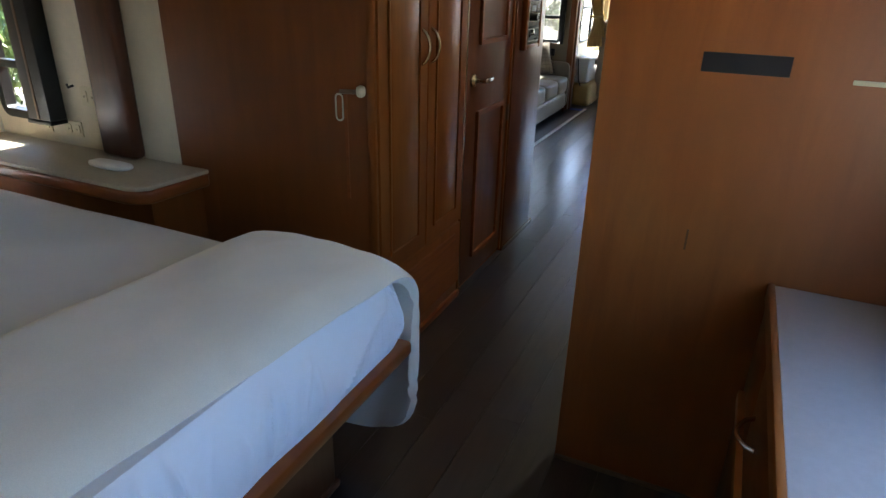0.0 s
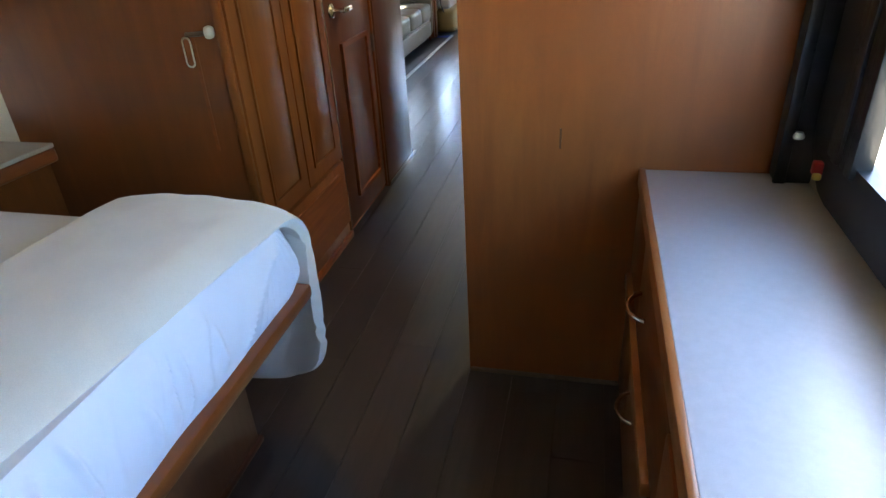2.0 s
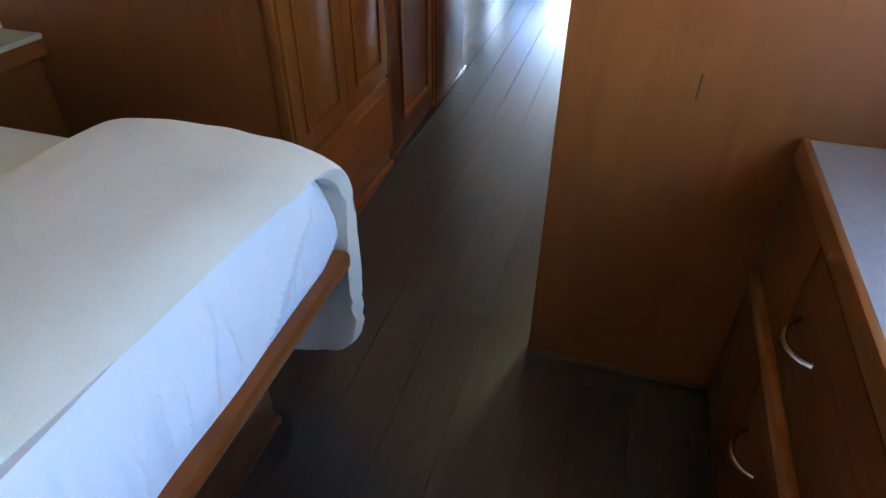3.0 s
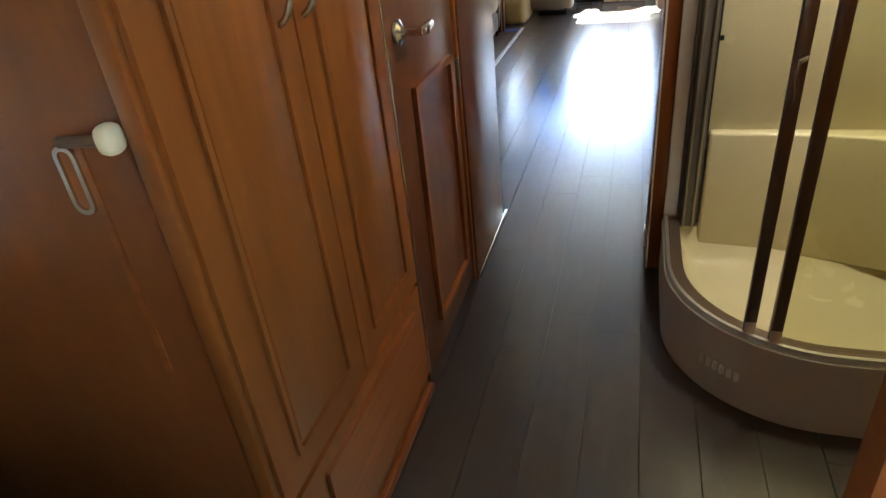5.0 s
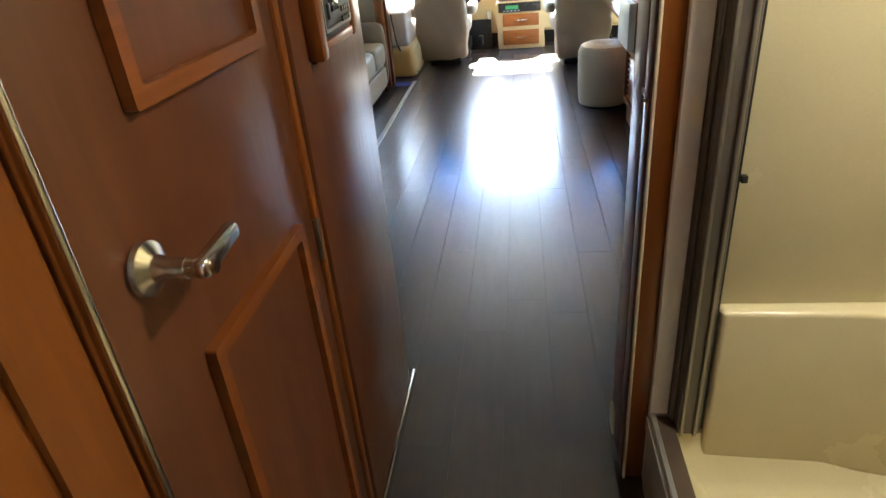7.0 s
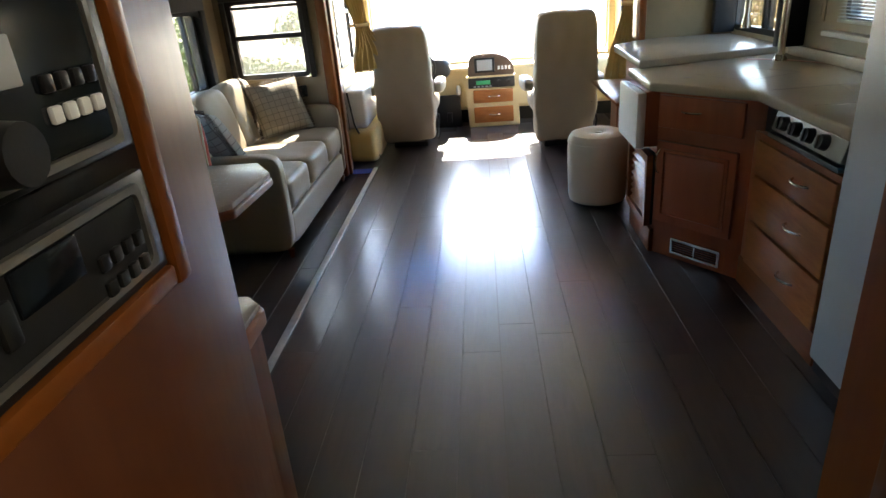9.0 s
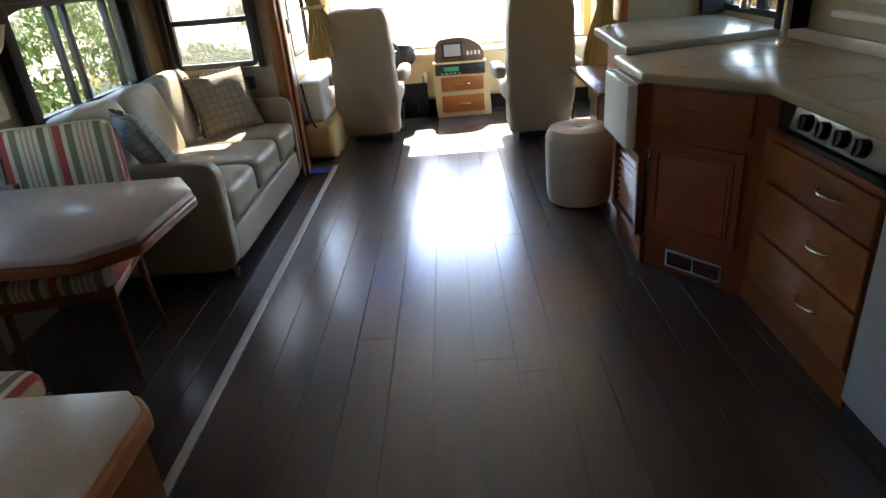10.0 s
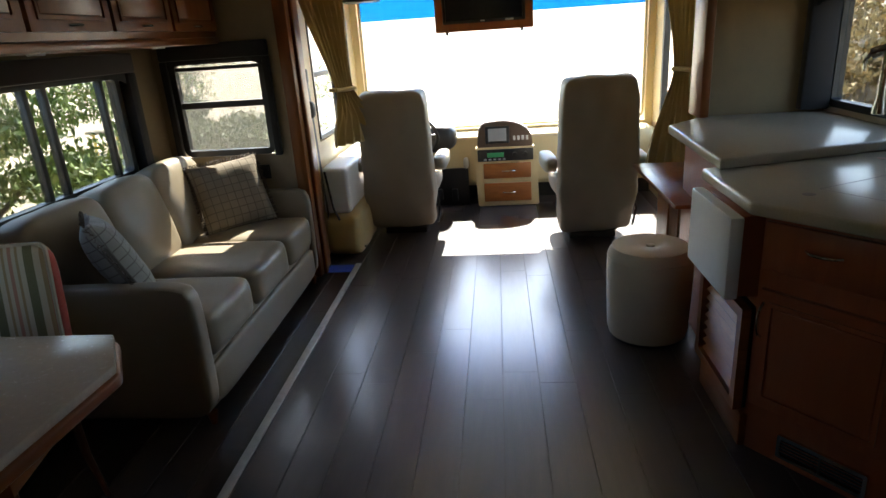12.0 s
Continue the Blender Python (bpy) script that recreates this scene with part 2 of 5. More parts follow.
LEAF = leaf_mat("olive_leaves", (0.11, 0.15, 0.025))
DRYGRASS = leaf_mat("dry_grass", (0.34, 0.26, 0.12))
BARK = plain("grey_bark", (0.10, 0.075, 0.05), 0.9, 0, 0.3, 10, 0.6, 40, dist=0.01)
ROCK = plain("tan_rock", (0.34, 0.27, 0.19), 0.9, 0, 0.25, 3, 0.8, 14, dist=0.02)
HILL = plain("hazy_hill", (0.30, 0.27, 0.22), 1.0, 0, 0.2, 0.05, 0.0)


JOINT = plain("dusty_floor_joint", (0.075, 0.062, 0.053), 0.85, 0, 0.2, 12, 0.1, 200)
fb = FLOOR.node_tree.nodes["Principled BSDF"]
fb.inputs["Specular IOR Level"].default_value = 0.9
fb.inputs["Coat Weight"].default_value, fb.inputs["Coat Roughness"].default_value = 0.65, 0.2
SHELFTOP = plain("tan_shelf_laminate", (0.40, 0.34, 0.25), 0.5, 0, 0.1, 60, 0.05, 500)


# ---- builders ----
def thing(name, base, label, category, group="", m=None):
    ob = new(name)
    ob.empty_display_size = 0.05
    ob.matrix_basis = m if m is not None else Matrix.Translation(base)
    return tagged(ob, label, category, group)


def world_of(ob):
    m = ob.matrix_basis.copy()
    while ob.parent:
        ob = ob.parent
        m = ob.matrix_basis @ m
    return m


def finish(bm, mat, name, smooth=True):
    bmesh.ops.recalc_face_normals(bm, faces=bm.faces)
    me = bpy.data.meshes.new(name)
    bm.to_mesh(me)
    bm.free()
    me.materials.append(mat)
    if smooth:
        few = len(me.vertices) < 500
        for p in me.polygons:
            p.use_smooth = not (few and p.area > 0.004)
        me.set_sharp_from_angle(angle=radians(38))
    return me


def part(name, bm, mat, parent, label="", local=False):
    """One mesh under a thing; its bmesh is in world metres unless local."""
    if not local:
        bm.transform(world_of(parent).inverted())
    ob = new(name, finish(bm, mat, name))
    ob.parent = parent
    return tagged(ob, label)


def single(name, bm, mat, label, category="", kind="", group="", base=None):
    """A thing or piece of the setting that is one mesh."""
    if base is not None:
        bm.transform(Matrix.Translation(base).inverted())
    ob = new(name, finish(bm, mat, name))
    if base is not None:
        ob.location = base
    return tagged(ob, label, category, group, kind)


def box(x0, y0, z0, x1, y1, z1, r=0.0, seg=2, bm=None, m=None):
    """An axis-aligned block with its edges rounded by r."""
    b = bmesh.new()
    bmesh.ops.create_cube(b, size=1.0)
    for v in b.verts:
        v.co = Vector(((x0 + x1) / 2 + v.co.x * (x1 - x0), (y0 + y1) / 2 + v.co.y * (y1 - y0), (z0 + z1) / 2 + v.co.z * (z1 - z0)))
    if r > 0:
        r = min(r, 0.49 * min(abs(x1 - x0), abs(y1 - y0), abs(z1 - z0)))
        bmesh.ops.bevel(b, geom=b.edges[:], offset=r, segments=seg, profile=0.5, affect="EDGES")
    if m is not None:
        b.transform(m)
    return join(bm, b) if bm is not None else b


def join(bm, other):
    me = bpy.data.meshes.new("tmp")
    other.to_mesh(me)
    other.free()
    bm.from_mesh(me)
    bpy.data.meshes.remove(me)
    return bm


def prism(points, z0, z1, r=0.0, seg=2):
    """A plan outline raised from z0 to z1, its edges rounded by r."""
    bm = bmesh.new()
    f = bm.faces.new([bm.verts.new((x, y, z0)) for x, y in points])
    ext = bmesh.ops.extrude_face_region(bm, geom=[f])
    bmesh.ops.translate(bm, verts=[g for g in ext["geom"] if isinstance(g, bmesh.types.BMVert)], vec=(0, 0, z1 - z0))
    if r:
        bmesh.ops.bevel(bm, geom=bm.edges[:], offset=r, segments=seg, profile=0.5, affect="EDGES")
    return bm


def rounded_rect(w, h, r, n=5):
    pts = []
    for cx, cy, a0 in ((w / 2 - r, h / 2 - r, 0), (-w / 2 + r, h / 2 - r, 90), (-w / 2 + r, -h / 2 + r, 180), (w / 2 - r, -h / 2 + r, 270)):
        for k in range(n + 1):
            a = radians(a0 + 90 * k / n)
            pts.append((cx + r * math.cos(a), cy + r * math.sin(a)))
    return pts


def ring(w, h, border, depth, r=0.04, m=None):
    """A flat frame: outer w x h, border wide, depth thick along its local z, centred."""
    bm = bmesh.new()
    outer, inner = rounded_rect(w, h, r), rounded_rect(w - 2 * border, h - 2 * border, max(r - border, 0.008))
    lo = [[bm.verts.new((x, y, z)) for x, y in pts] for z in (-depth / 2, depth / 2) for pts in (outer, inner)]
    n = len(outer)
    for i in range(n):
        j = (i + 1) % n
        bm.faces.new((lo[0][i], lo[0][j], lo[1][j], lo[1][i]))
        bm.faces.new((lo[2][i], lo[2][j], lo[3][j], lo[3][i]))
        bm.faces.new((lo[0][i], lo[0][j], lo[2][j], lo[2][i]))
        bm.faces.new((lo[1][i], lo[1][j], lo[3][j], lo[3][i]))
    if m is not None:
        bm.transform(m)
    return bm


def plate(w, h, depth, r=0.01, m=None):
    bm = bmesh.new()
    f = bm.faces.new([bm.verts.new((x, y, -depth / 2)) for x, y in rounded_rect(w, h, r)])
    ext = bmesh.ops.extrude_face_region(bm, geom=[f])
    bmesh.ops.translate(bm, verts=[g for g in ext["geom"] if isinstance(g, bmesh.types.BMVert)], vec=(0, 0, depth))
    if m is not None:
        bm.transform(m)
    return bm


def tube(points, radius, sides=10, taper=None):
    """A round bar along a line of points."""
    bm = bmesh.new()
    pts = [Vector(p) for p in points]
    rings, side = [], None
    for i, p in enumerate(pts):
        d = (pts[min(i + 1, len(pts) - 1)] - pts[max(i - 1, 0)]).normalized()
        ref = side if side is not None else (Vector((0, 0, 1)) if abs(d.z) < 0.9 else Vector((1, 0, 0)))
        side = (ref - d * ref.dot(d)).normalized()
        up = d.cross(side)
        rad = radius if taper is None else radius * (1 + (taper - 1) * i / (len(pts) - 1))
        rings.append([bm.verts.new(p + rad * (math.cos(2 * math.pi * k / sides) * side + math.sin(2 * math.pi * k / sides) * up)) for k in range(sides)])
    for a, b in zip(rings, rings[1:]):
        for k in range(sides):
            bm.faces.new((a[k], a[(k + 1) % sides], b[(k + 1) % sides], b[k]))
    bm.faces.new(rings[0])
    bm.faces.new(rings[-1][::-1])
    return bm


def arc_points(a, b, rise, n=10):
    """From a to b, bowed by the vector rise."""
    a, b, rise = Vector(a), Vector(b), Vector(rise)
    return [a.lerp(b, k / n) + rise * math.sin(math.pi * k / n) ** 0.6 for k in range(n + 1)]


def lathe(profile, sides=32, centre=(0, 0, 0)):
    bm = bmesh.new()
    rings = []
    for r, z in profile:
        rings.append([bm.verts.new((centre[0] + r * math.cos(2 * math.pi * k / sides), centre[1] + r * math.sin(2 * math.pi * k / sides), centre[2] + z)) for k in range(sides)])
    for a, b in zip(rings, rings[1:]):
        for k in range(sides):
            bm.faces.new((a[k], a[(k + 1) % sides], b[(k + 1) % sides], b[k]))
    bm.faces.new(rings[0][::-1])
    bm.faces.new(rings[-1])
    return bm


def cushion(x0, y0, z0, x1, y1, z1, puff=0.02, n=8, cuts=9, wrinkle=0.004, freq=7.0, m=None):
    """A stuffed block: rounded edges, bulging faces, faint creases."""
    bm = bmesh.new()
    bmesh.ops.create_cube(bm, size=2.0)
    bmesh.ops.subdivide_edges(bm, edges=bm.edges[:], cuts=cuts, use_grid_fill=True)
    c, h = Vector(((x0 + x1) / 2, (y0 + y1) / 2, (z0 + z1) / 2)), Vector(((x1 - x0) / 2, (y1 - y0) / 2, (z1 - z0) / 2))
    for v in bm.verts:
        p = v.co.copy()
        norm = (abs(p.x) ** n + abs(p.y) ** n + abs(p.z) ** n) ** (1 / n)
        q = p / norm
        bulge = Vector((q.x * (1 - q.y ** 2) * (1 - q.z ** 2), q.y * (1 - q.x ** 2) * (1 - q.z ** 2), q.z * (1 - q.x ** 2) * (1 - q.y ** 2))) * puff
        w = Vector((q.x * h.x, q.y * h.y, q.z * h.z)) + bulge
        w += q * wrinkle * noise.noise((w + c) * freq)
        v.co = c + w
    if m is not None:
        bm.transform(m)
    return bm


def grid_sheet(nu, nv, at):
    """A sheet of nu x nv cells; at(u, v) gives the place for u, v from 0 to 1."""
    bm = bmesh.new()
    vs = [[bm.verts.new(at(i / nu, j / nv)) for j in range(nv + 1)] for i in range(nu + 1)]
    for i in range(nu):
        for j in range(nv):
            bm.faces.new((vs[i][j], vs[i + 1][j], vs[i + 1][j + 1], vs[i][j + 1]))
    return bm


def on_x(x, y, z):
    """Local xy of a flat frame onto a wall x = const, facing -x or +x: its width runs along y, its height along z."""
    return Matrix(((0, 0, 1, x), (1, 0, 0, y), (0, 1, 0, z), (0, 0, 0, 1)))


def on_y(x, y, z):
    """The same onto a wall y = const: width along x, height along z."""
    return Matrix(((1, 0, 0, x), (0, 0, -1, y), (0, 1, 0, z), (0, 0, 0, 1)))


def bow_handle(parent, a, b, out, mat=NICKEL, r=0.0055, name="handle"):
    """A bow pull between two feet."""
    return part(name, tube(arc_points(a, b, out, 12), r, 8), mat, parent, "brushed metal bow handle")


def raised_door(parent, m, w, h, mat=CHERRY, frame=0.055, t=0.02, name="door"):
    """A framed door with a raised panel: local x across, y up, z out of the face."""
    d = part(name, plate(w - 0.004, h - 0.004, t, 0.004, m @ Matrix.Translation((0, 0, t / 2))), mat, parent)
    part("moulding", ring(w - 2 * frame + 0.016, h - 2 * frame + 0.016, 0.011, 0.009, 0.004, m @ Matrix.Translation((0, 0, t + 0.003))), mat, d)
    hw, hh = w / 2 - frame - 0.010, h / 2 - frame - 0.010
    b = box(-hw, -hh, t - 0.006, hw, hh, t + 0.005, 0.010, 2, m=m)
    part("panel", b, mat, d)
    return d


def on_xn(x, y, z):
    """Onto a wall x = const that faces -x."""
    return Matrix(((0, 0, -1, x), (-1, 0, 0, y), (0, 1, 0, z), (0, 0, 0, 1)))


def wall(name, x0, y0, z0, x1, y1, z1, mat, holes=(), label="plain wall"):
    """A wall slab with rectangular openings through its thin side; holes are (a0, a1, z0, z1) along its length."""
    along_y = (y1 - y0) > (x1 - x0)
    a0, a1 = (y0, y1) if along_y else (x0, x1)
    bm = bmesh.new()
    cuts = sorted({a0, a1, *[h[0] for h in holes], *[h[1] for h in holes]})
    for p, q in zip(cuts, cuts[1:]):
        over = [h for h in holes if h[0] <= p and q <= h[1]]
        spans = [(z0, over[0][2]), (over[0][3], z1)] if over else [(z0, z1)]
        for lo, hi in spans:
            if along_y:
                box(x0, p, lo, x1, q, hi, bm=bm)
            else:
                box(p, y0, lo, q, y1, hi, bm=bm)
    bmesh.ops.remove_doubles(bm, verts=bm.verts, dist=0.0005)
    seen, gone = {}, []
    for f in bm.faces:
        key = tuple(round(c, 4) for c in f.calc_center_median())
        if key in seen:
            gone += [f, seen[key]]
        seen[key] = f
    bmesh.ops.delete(bm, geom=list(set(gone)), context="FACES")
    return single(name, bm, mat, label, kind="structure")


# ---- structure ----
CZ = 2.06
def footprint(z0, z1):
    """The coach's plan: the hull and its two slide-outs."""
    bm = bmesh.new()
    for x0, y0, x1, y1 in ((-1.6, -1.3, 2.40, 1.44), (-1.07, 1.44, 2.40, 3.29), (-1.07, 3.29, 2.72, 7.45), (-1.07, 7.45, 2.40, 7.55), (-0.31, 7.55, 2.40, 9.50)):
        box(x0, y0, z0, x1, y1, z1, bm=bm)
    return bm


floor = single("floor", footprint(-0.08, -0.006), JOINT, "dark brown laminate plank floor", kind="structure")
single("ceiling", footprint(CZ, CZ + 0.05), CEIL, "pale vinyl ceiling", kind="structure")
wall("wall_bedroom_head", -1.6, -1.3, 0, -1.55, 1.44, CZ, WALLPAPER, label="beige papered wall at the bed's head")
wall("wall_bedroom_back", -1.55, -1.3, 0, 2.35, -1.25, CZ, WALLPAPER, label="beige papered wall")
wall("wall_bedroom_end", -1.55, 1.39, 0, -0.345, 1.44, CZ, WALLPAPER, [(-1.50, -1.16, 0.86, 1.62)], "beige papered wall with outlets")
wall("wall_right", 2.35, -1.3, 0, 2.40, 3.38, CZ, WALL_LIGHT, [(-0.55, 0.98, 0.90, 1.72)], "pale wall beside the desk")
wall("wall_block_core", -0.345, 1.43, 0, 0.605, 3.34, CZ, PANEL, label="cherry panelled closet block")
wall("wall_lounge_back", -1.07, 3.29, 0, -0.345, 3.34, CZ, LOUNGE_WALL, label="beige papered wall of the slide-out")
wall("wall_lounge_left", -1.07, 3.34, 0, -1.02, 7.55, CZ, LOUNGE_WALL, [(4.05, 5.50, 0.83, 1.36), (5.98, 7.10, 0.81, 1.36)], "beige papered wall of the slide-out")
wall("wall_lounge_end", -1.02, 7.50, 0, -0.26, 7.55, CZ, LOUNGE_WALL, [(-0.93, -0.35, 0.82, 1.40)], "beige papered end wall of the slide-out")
wall("wall_cab_left", -0.31, 7.74, 0, -0.26, 9.45, CZ, DASH, [(8.10, 9.25, 0.78, 1.72)], "cream wall beside the driver's seat")
wall("wall_front", -0.31, 9.45, 0, 2.40, 9.50, CZ, DASH, [(-0.20, 2.24, 0.62, 1.86)], "front wall with the windscreen opening")
wall("wall_cab_right", 2.30, 7.45, 0, 2.35, 9.45, CZ, DASH, [(8.00, 9.20, 0.50, 1.75)], "cream wall beside the passenger seat")
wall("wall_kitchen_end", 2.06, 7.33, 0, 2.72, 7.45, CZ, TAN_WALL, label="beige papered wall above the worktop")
wall("wall_kitchen", 2.67, 3.38, 0, 2.72, 7.33, CZ, WALL_LIGHT, [(4.80, 5.94, 1.08, 1.55), (6.37, 7.28, 0.955, 1.52)], "pale kitchen wall with two windows")
wall("wall_bath", 1.365, 2.96, 0, 2.67, 3.38, CZ, PANEL, label="cherry panelled bathroom wall")
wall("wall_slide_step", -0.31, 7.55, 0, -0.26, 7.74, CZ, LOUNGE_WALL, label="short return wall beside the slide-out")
wall("partition_bedroom", 1.42, 1.238, 0, 2.35, 1.285, CZ, PANEL, label="flat cherry panel dividing the bedroom from the bathroom")
wall("panel_closet", -0.345, 1.39, 0, 0.62, 1.43, CZ, CLOSET, label="flat cherry closet side panel")


def window(name, m, w, h, label, mullions=(), bars=(), border=0.035, mat=BLACK, pane=GLASS, r=0.05, depth=0.05):
    """A framed window on a wall; mullions are upright bars, bars level ones, as places from -1 to 1."""
    t = tagged(new(name), label, "window", kind="structure")
    t.matrix_basis = m
    part("window_frame", ring(w, h, border, depth, r), mat, t, local=True)
    xs = [-1, *mullions, 1]
    for u in mullions:
        part("mullion", box(u * w / 2 - 0.014, -h / 2 + 0.01, -0.018, u * w / 2 + 0.014, h / 2 - 0.01, 0.018, 0.004), mat, t, local=True)
    for v in bars:
        part("glazing_bar", box(-w / 2 + 0.01, v * h / 2 - 0.018, -0.02, w / 2 - 0.01, v * h / 2 + 0.018, 0.02, 0.004), mat, t, local=True)
    for a, b in zip(xs, xs[1:]):
        p = part("pane", box(a * w / 2 + 0.012, -h / 2 + 0.012, -0.003, b * w / 2 - 0.012, h / 2 - 0.012, 0.003), pane, t, local=True)
        p.visible_shadow = False
    return t


window("window_lounge", on_x(-1.03, 6.54, 1.085), 1.12, 0.55, "dark framed sliding window behind the sofa", (-0.22, 0.0, 0.74), r=0.06, pane=TINTED)
window("window_dinette", on_x(-1.03, 4.775, 1.095), 1.44, 0.53, "dark framed window beside the dinette", (0.0,), r=0.06, pane=TINTED)
we = window("window_slide_end", on_y(-0.64, 7.51, 1.11), 0.57, 0.57, "dark framed two-part window above the sofa's end", (), (0.06,), pane=TINTED)
# insect screen stretched over both sashes; its translucent grey also adds the bright haze
scm, scn, scb = nodes_of("screen_haze")
stp, stl, smx = scn.nodes.new("ShaderNodeBsdfTransparent"), scn.nodes.new("ShaderNodeBsdfTranslucent"), scn.nodes.new("ShaderNodeMixShader")
stl.inputs[0].default_value = (0.14, 0.135, 0.125, 1)
smx.inputs[0].default_value = 0.30
scn.links.new(stp.outputs[0], smx.inputs[1])
scn.links.new(stl.outputs[0], smx.inputs[2])
scn.links.new(smx.outputs[0], scn.nodes["Material Output"].inputs["Surface"])
part("screen_haze", box(-0.26, -0.26, -0.016, 0.26, 0.26, -0.015), scm, we, "grey insect screen with an added haze veil", True)
part("sash_rail", box(-0.26, 0.215, -0.014, 0.26, 0.235, 0.014, 0.003), BLACK, we, local=True)
window("window_kitchen", on_xn(2.69, 6.835, 1.2375), 0.92, 0.56, "dark framed window behind the tap", (-0.05, 0.1), pane=TINTED)
window("window_stove", on_xn(2.69, 5.37, 1.315), 1.13, 0.46, "dark framed window with open blinds", (0.0,), r=0.06, pane=TINTED)
window("window_bedroom", on_xn(2.34, 0.300, 1.31), 1.68, 0.97, "black framed bedroom window", (), (), 0.13, r=0.17, depth=0.045)
window("window_bedroom_head", on_y(-1.33, 1.41, 1.24), 0.36, 0.78, "small black framed window beside the bed", (), (-0.35,), 0.04, pane=GLASS, r=0.06)
window("window_driver", on_x(-0.28, 8.675, 1.25), 1.13, 0.92, "dark framed side window of the cab", (0.1,), (-0.05,), 0.03)
window("window_door", on_xn(2.32, 8.60, 1.125), 1.18, 1.23, "dark framed glass of the entry door", (-0.3,), (), 0.04)
window("windscreen", on_y(1.02, 9.47, 1.24), 2.42, 1.22, "wide clear windscreen", (), (), 0.02, DASH, r=0.08)

vs = bpy.data.objects["windscreen"]
# added tinted strip: puts the sky's blue gradient into the windscreen's top
b = part("sky_blue_band", box(-1.19, 0.33, 0.008, 1.19, 0.598, 0.012), glass("blue_tint", (0.10, 0.42, 0.75)), vs, "added blue strip that colours the upper sky", True)
b.visible_shadow = False

# dark lambrequins round the windows
def lambrequin(name, m, w, h, leg, top, depth, label, drop=None):
    t = thing(name, None, label, "window valance", m=m)
    part("top_box", box(-w / 2, h / 2 - top, -depth / 2, w / 2, h / 2, depth / 2, 0.012), DARKCLOTH, t, local=True)
    for s in (-1, 1):
        lo = -h / 2
        part("side_leg", box(s * w / 2 - (leg if s > 0 else 0), lo, -depth / 2 + 0.002, s * w / 2 + (leg if s < 0 else 0), h / 2 - top, depth / 2 - 0.002, 0.008), DARKCLOTH, t, local=True)
    # shallow arch under the top box
    def arch(u, v):
        x = -w / 2 + leg + (w - 2 * leg) * u
        return Vector((x, h / 2 - top + 0.004 - v * (0.012 + 0.045 * (2 * u - 1) ** 4), depth / 2 - 0.02))
    part("arched_edge", grid_sheet(24, 1, arch), DARKCLOTH, t, local=True)
    return t


lambrequin("window_valance", on_y(-0.64, 7.478, 1.145), 0.65, 0.66, 0.04, 0.09, 0.04, "dark brown padded valance round the end window")
lambrequin("window_valance", on_x(-0.985, 4.775, 1.12), 1.58, 0.66, 0.06, 0.10, 0.065, "dark brown padded valance round the dinette window")
lambrequin("window_valance", on_x(-0.985, 6.56, 1.12), 1.26, 0.66, 0.075, 0.10, 0.065, "dark brown padded valance round the long window")
lambrequin("window_valance", on_xn(2.592, 6.80, 1.275), 1.04, 0.66, 0.06, 0.11, 0.145, "black padded valance round the kitchen window")
bm = box(2.57, 4.70, 1.44, 2.665, 6.0, 1.55, 0.012)
single("blind_cassette", bm, DARKCLOTH, "black blind cassette over the stove window", "blind", base=(2.62, 5.3, 1.44))
bl = thing("venetian_blind", (2.63, 5.4, 1.06), "white venetian blind with open slats", "blind")
for k in range(22):
    z = 1.115 + k * 0.0148
    part("slat", box(2.625, 4.82, -0.0006, 2.648, 5.92, 0.0006, m=Matrix.Translation((0, 0, z))), WHITE, bl)
part("bottom_rail", box(2.62, 4.82, 1.09, 2.65, 5.92, 1.105, 0.004), WHITE, bl)
part("wand", tube([(2.61, 6.0, 1.44), (2.612, 6.0, 1.20)], 0.005, 6), WHITE, bl)
single("window_stool", box(2.61, 4.75, 1.02, 2.668, 6.03, 1.045, 0.006), WHITE, "white ledge under the stove window", "ledge", base=(2.64, 5.4, 1.02))

# trim at the slide-outs
single("trim_slide_left", box(-0.262, 7.49, 0.012, -0.185, 7.73, CZ, 0.012), CHERRY, "dark stained upright trim at the slide-out", kind="structure")
single("trim_slide_face", box(-0.19, 7.55, 0.012, -0.165, 7.60, CZ, 0.008), CHERRY, "dark stained upright bead", kind="structure")
single("trim_kitchen", box(2.02, 7.26, 0.93, 2.07, 7.46, CZ, 0.012), CHERRY, "dark stained upright trim at the kitchen slide-out", kind="structure")
single("floor_strip", box(-0.018, 3.50, 0.0, 0.018, 7.74, 0.010, 0.003), STRIP, "worn bright metal strip along the slide-out floor", "floor strip", base=(0, 5.6, 0))
single("painter_tape", box(-0.19, 7.60, 0.001, 0.0, 7.73, 0.003), BLUE, "strip of blue tape on the floor", "tape", base=(-0.1, 7.66, 0.001))

# ---- bedroom ----
bed = thing("bed", (0.0, 0.0, 0.0), "wide bed with a white fitted sheet on a cherry platform", "bed")
part("platform_box", box(-1.5, -0.95, 0.012, 0.82, 0.78, 0.50, 0.006), DOORWOOD, bed)
part("kick_trim", box(-1.5, -0.955, 0.0, 0.832, 0.79, 0.025, 0.006), DOORWOOD, bed)
part("platform_edge", box(-1.5, -1.0, 0.50, 1.035, 0.90, 0.545, 0.012), CHERRY_RAIL, bed, "cherry edge board under the mattress")
def mattress_shape():
    b = cushion(-1.5, -1.05, 0.53, 0.955, 0.935, 0.715, 0.02, 10, 30, 0.0, 3.0)
    for v in b.verts:
        p = v.co
        v.co.z += 0.006 * noise.noise((p.x * 4, p.y * 7, 1.0))
    return b
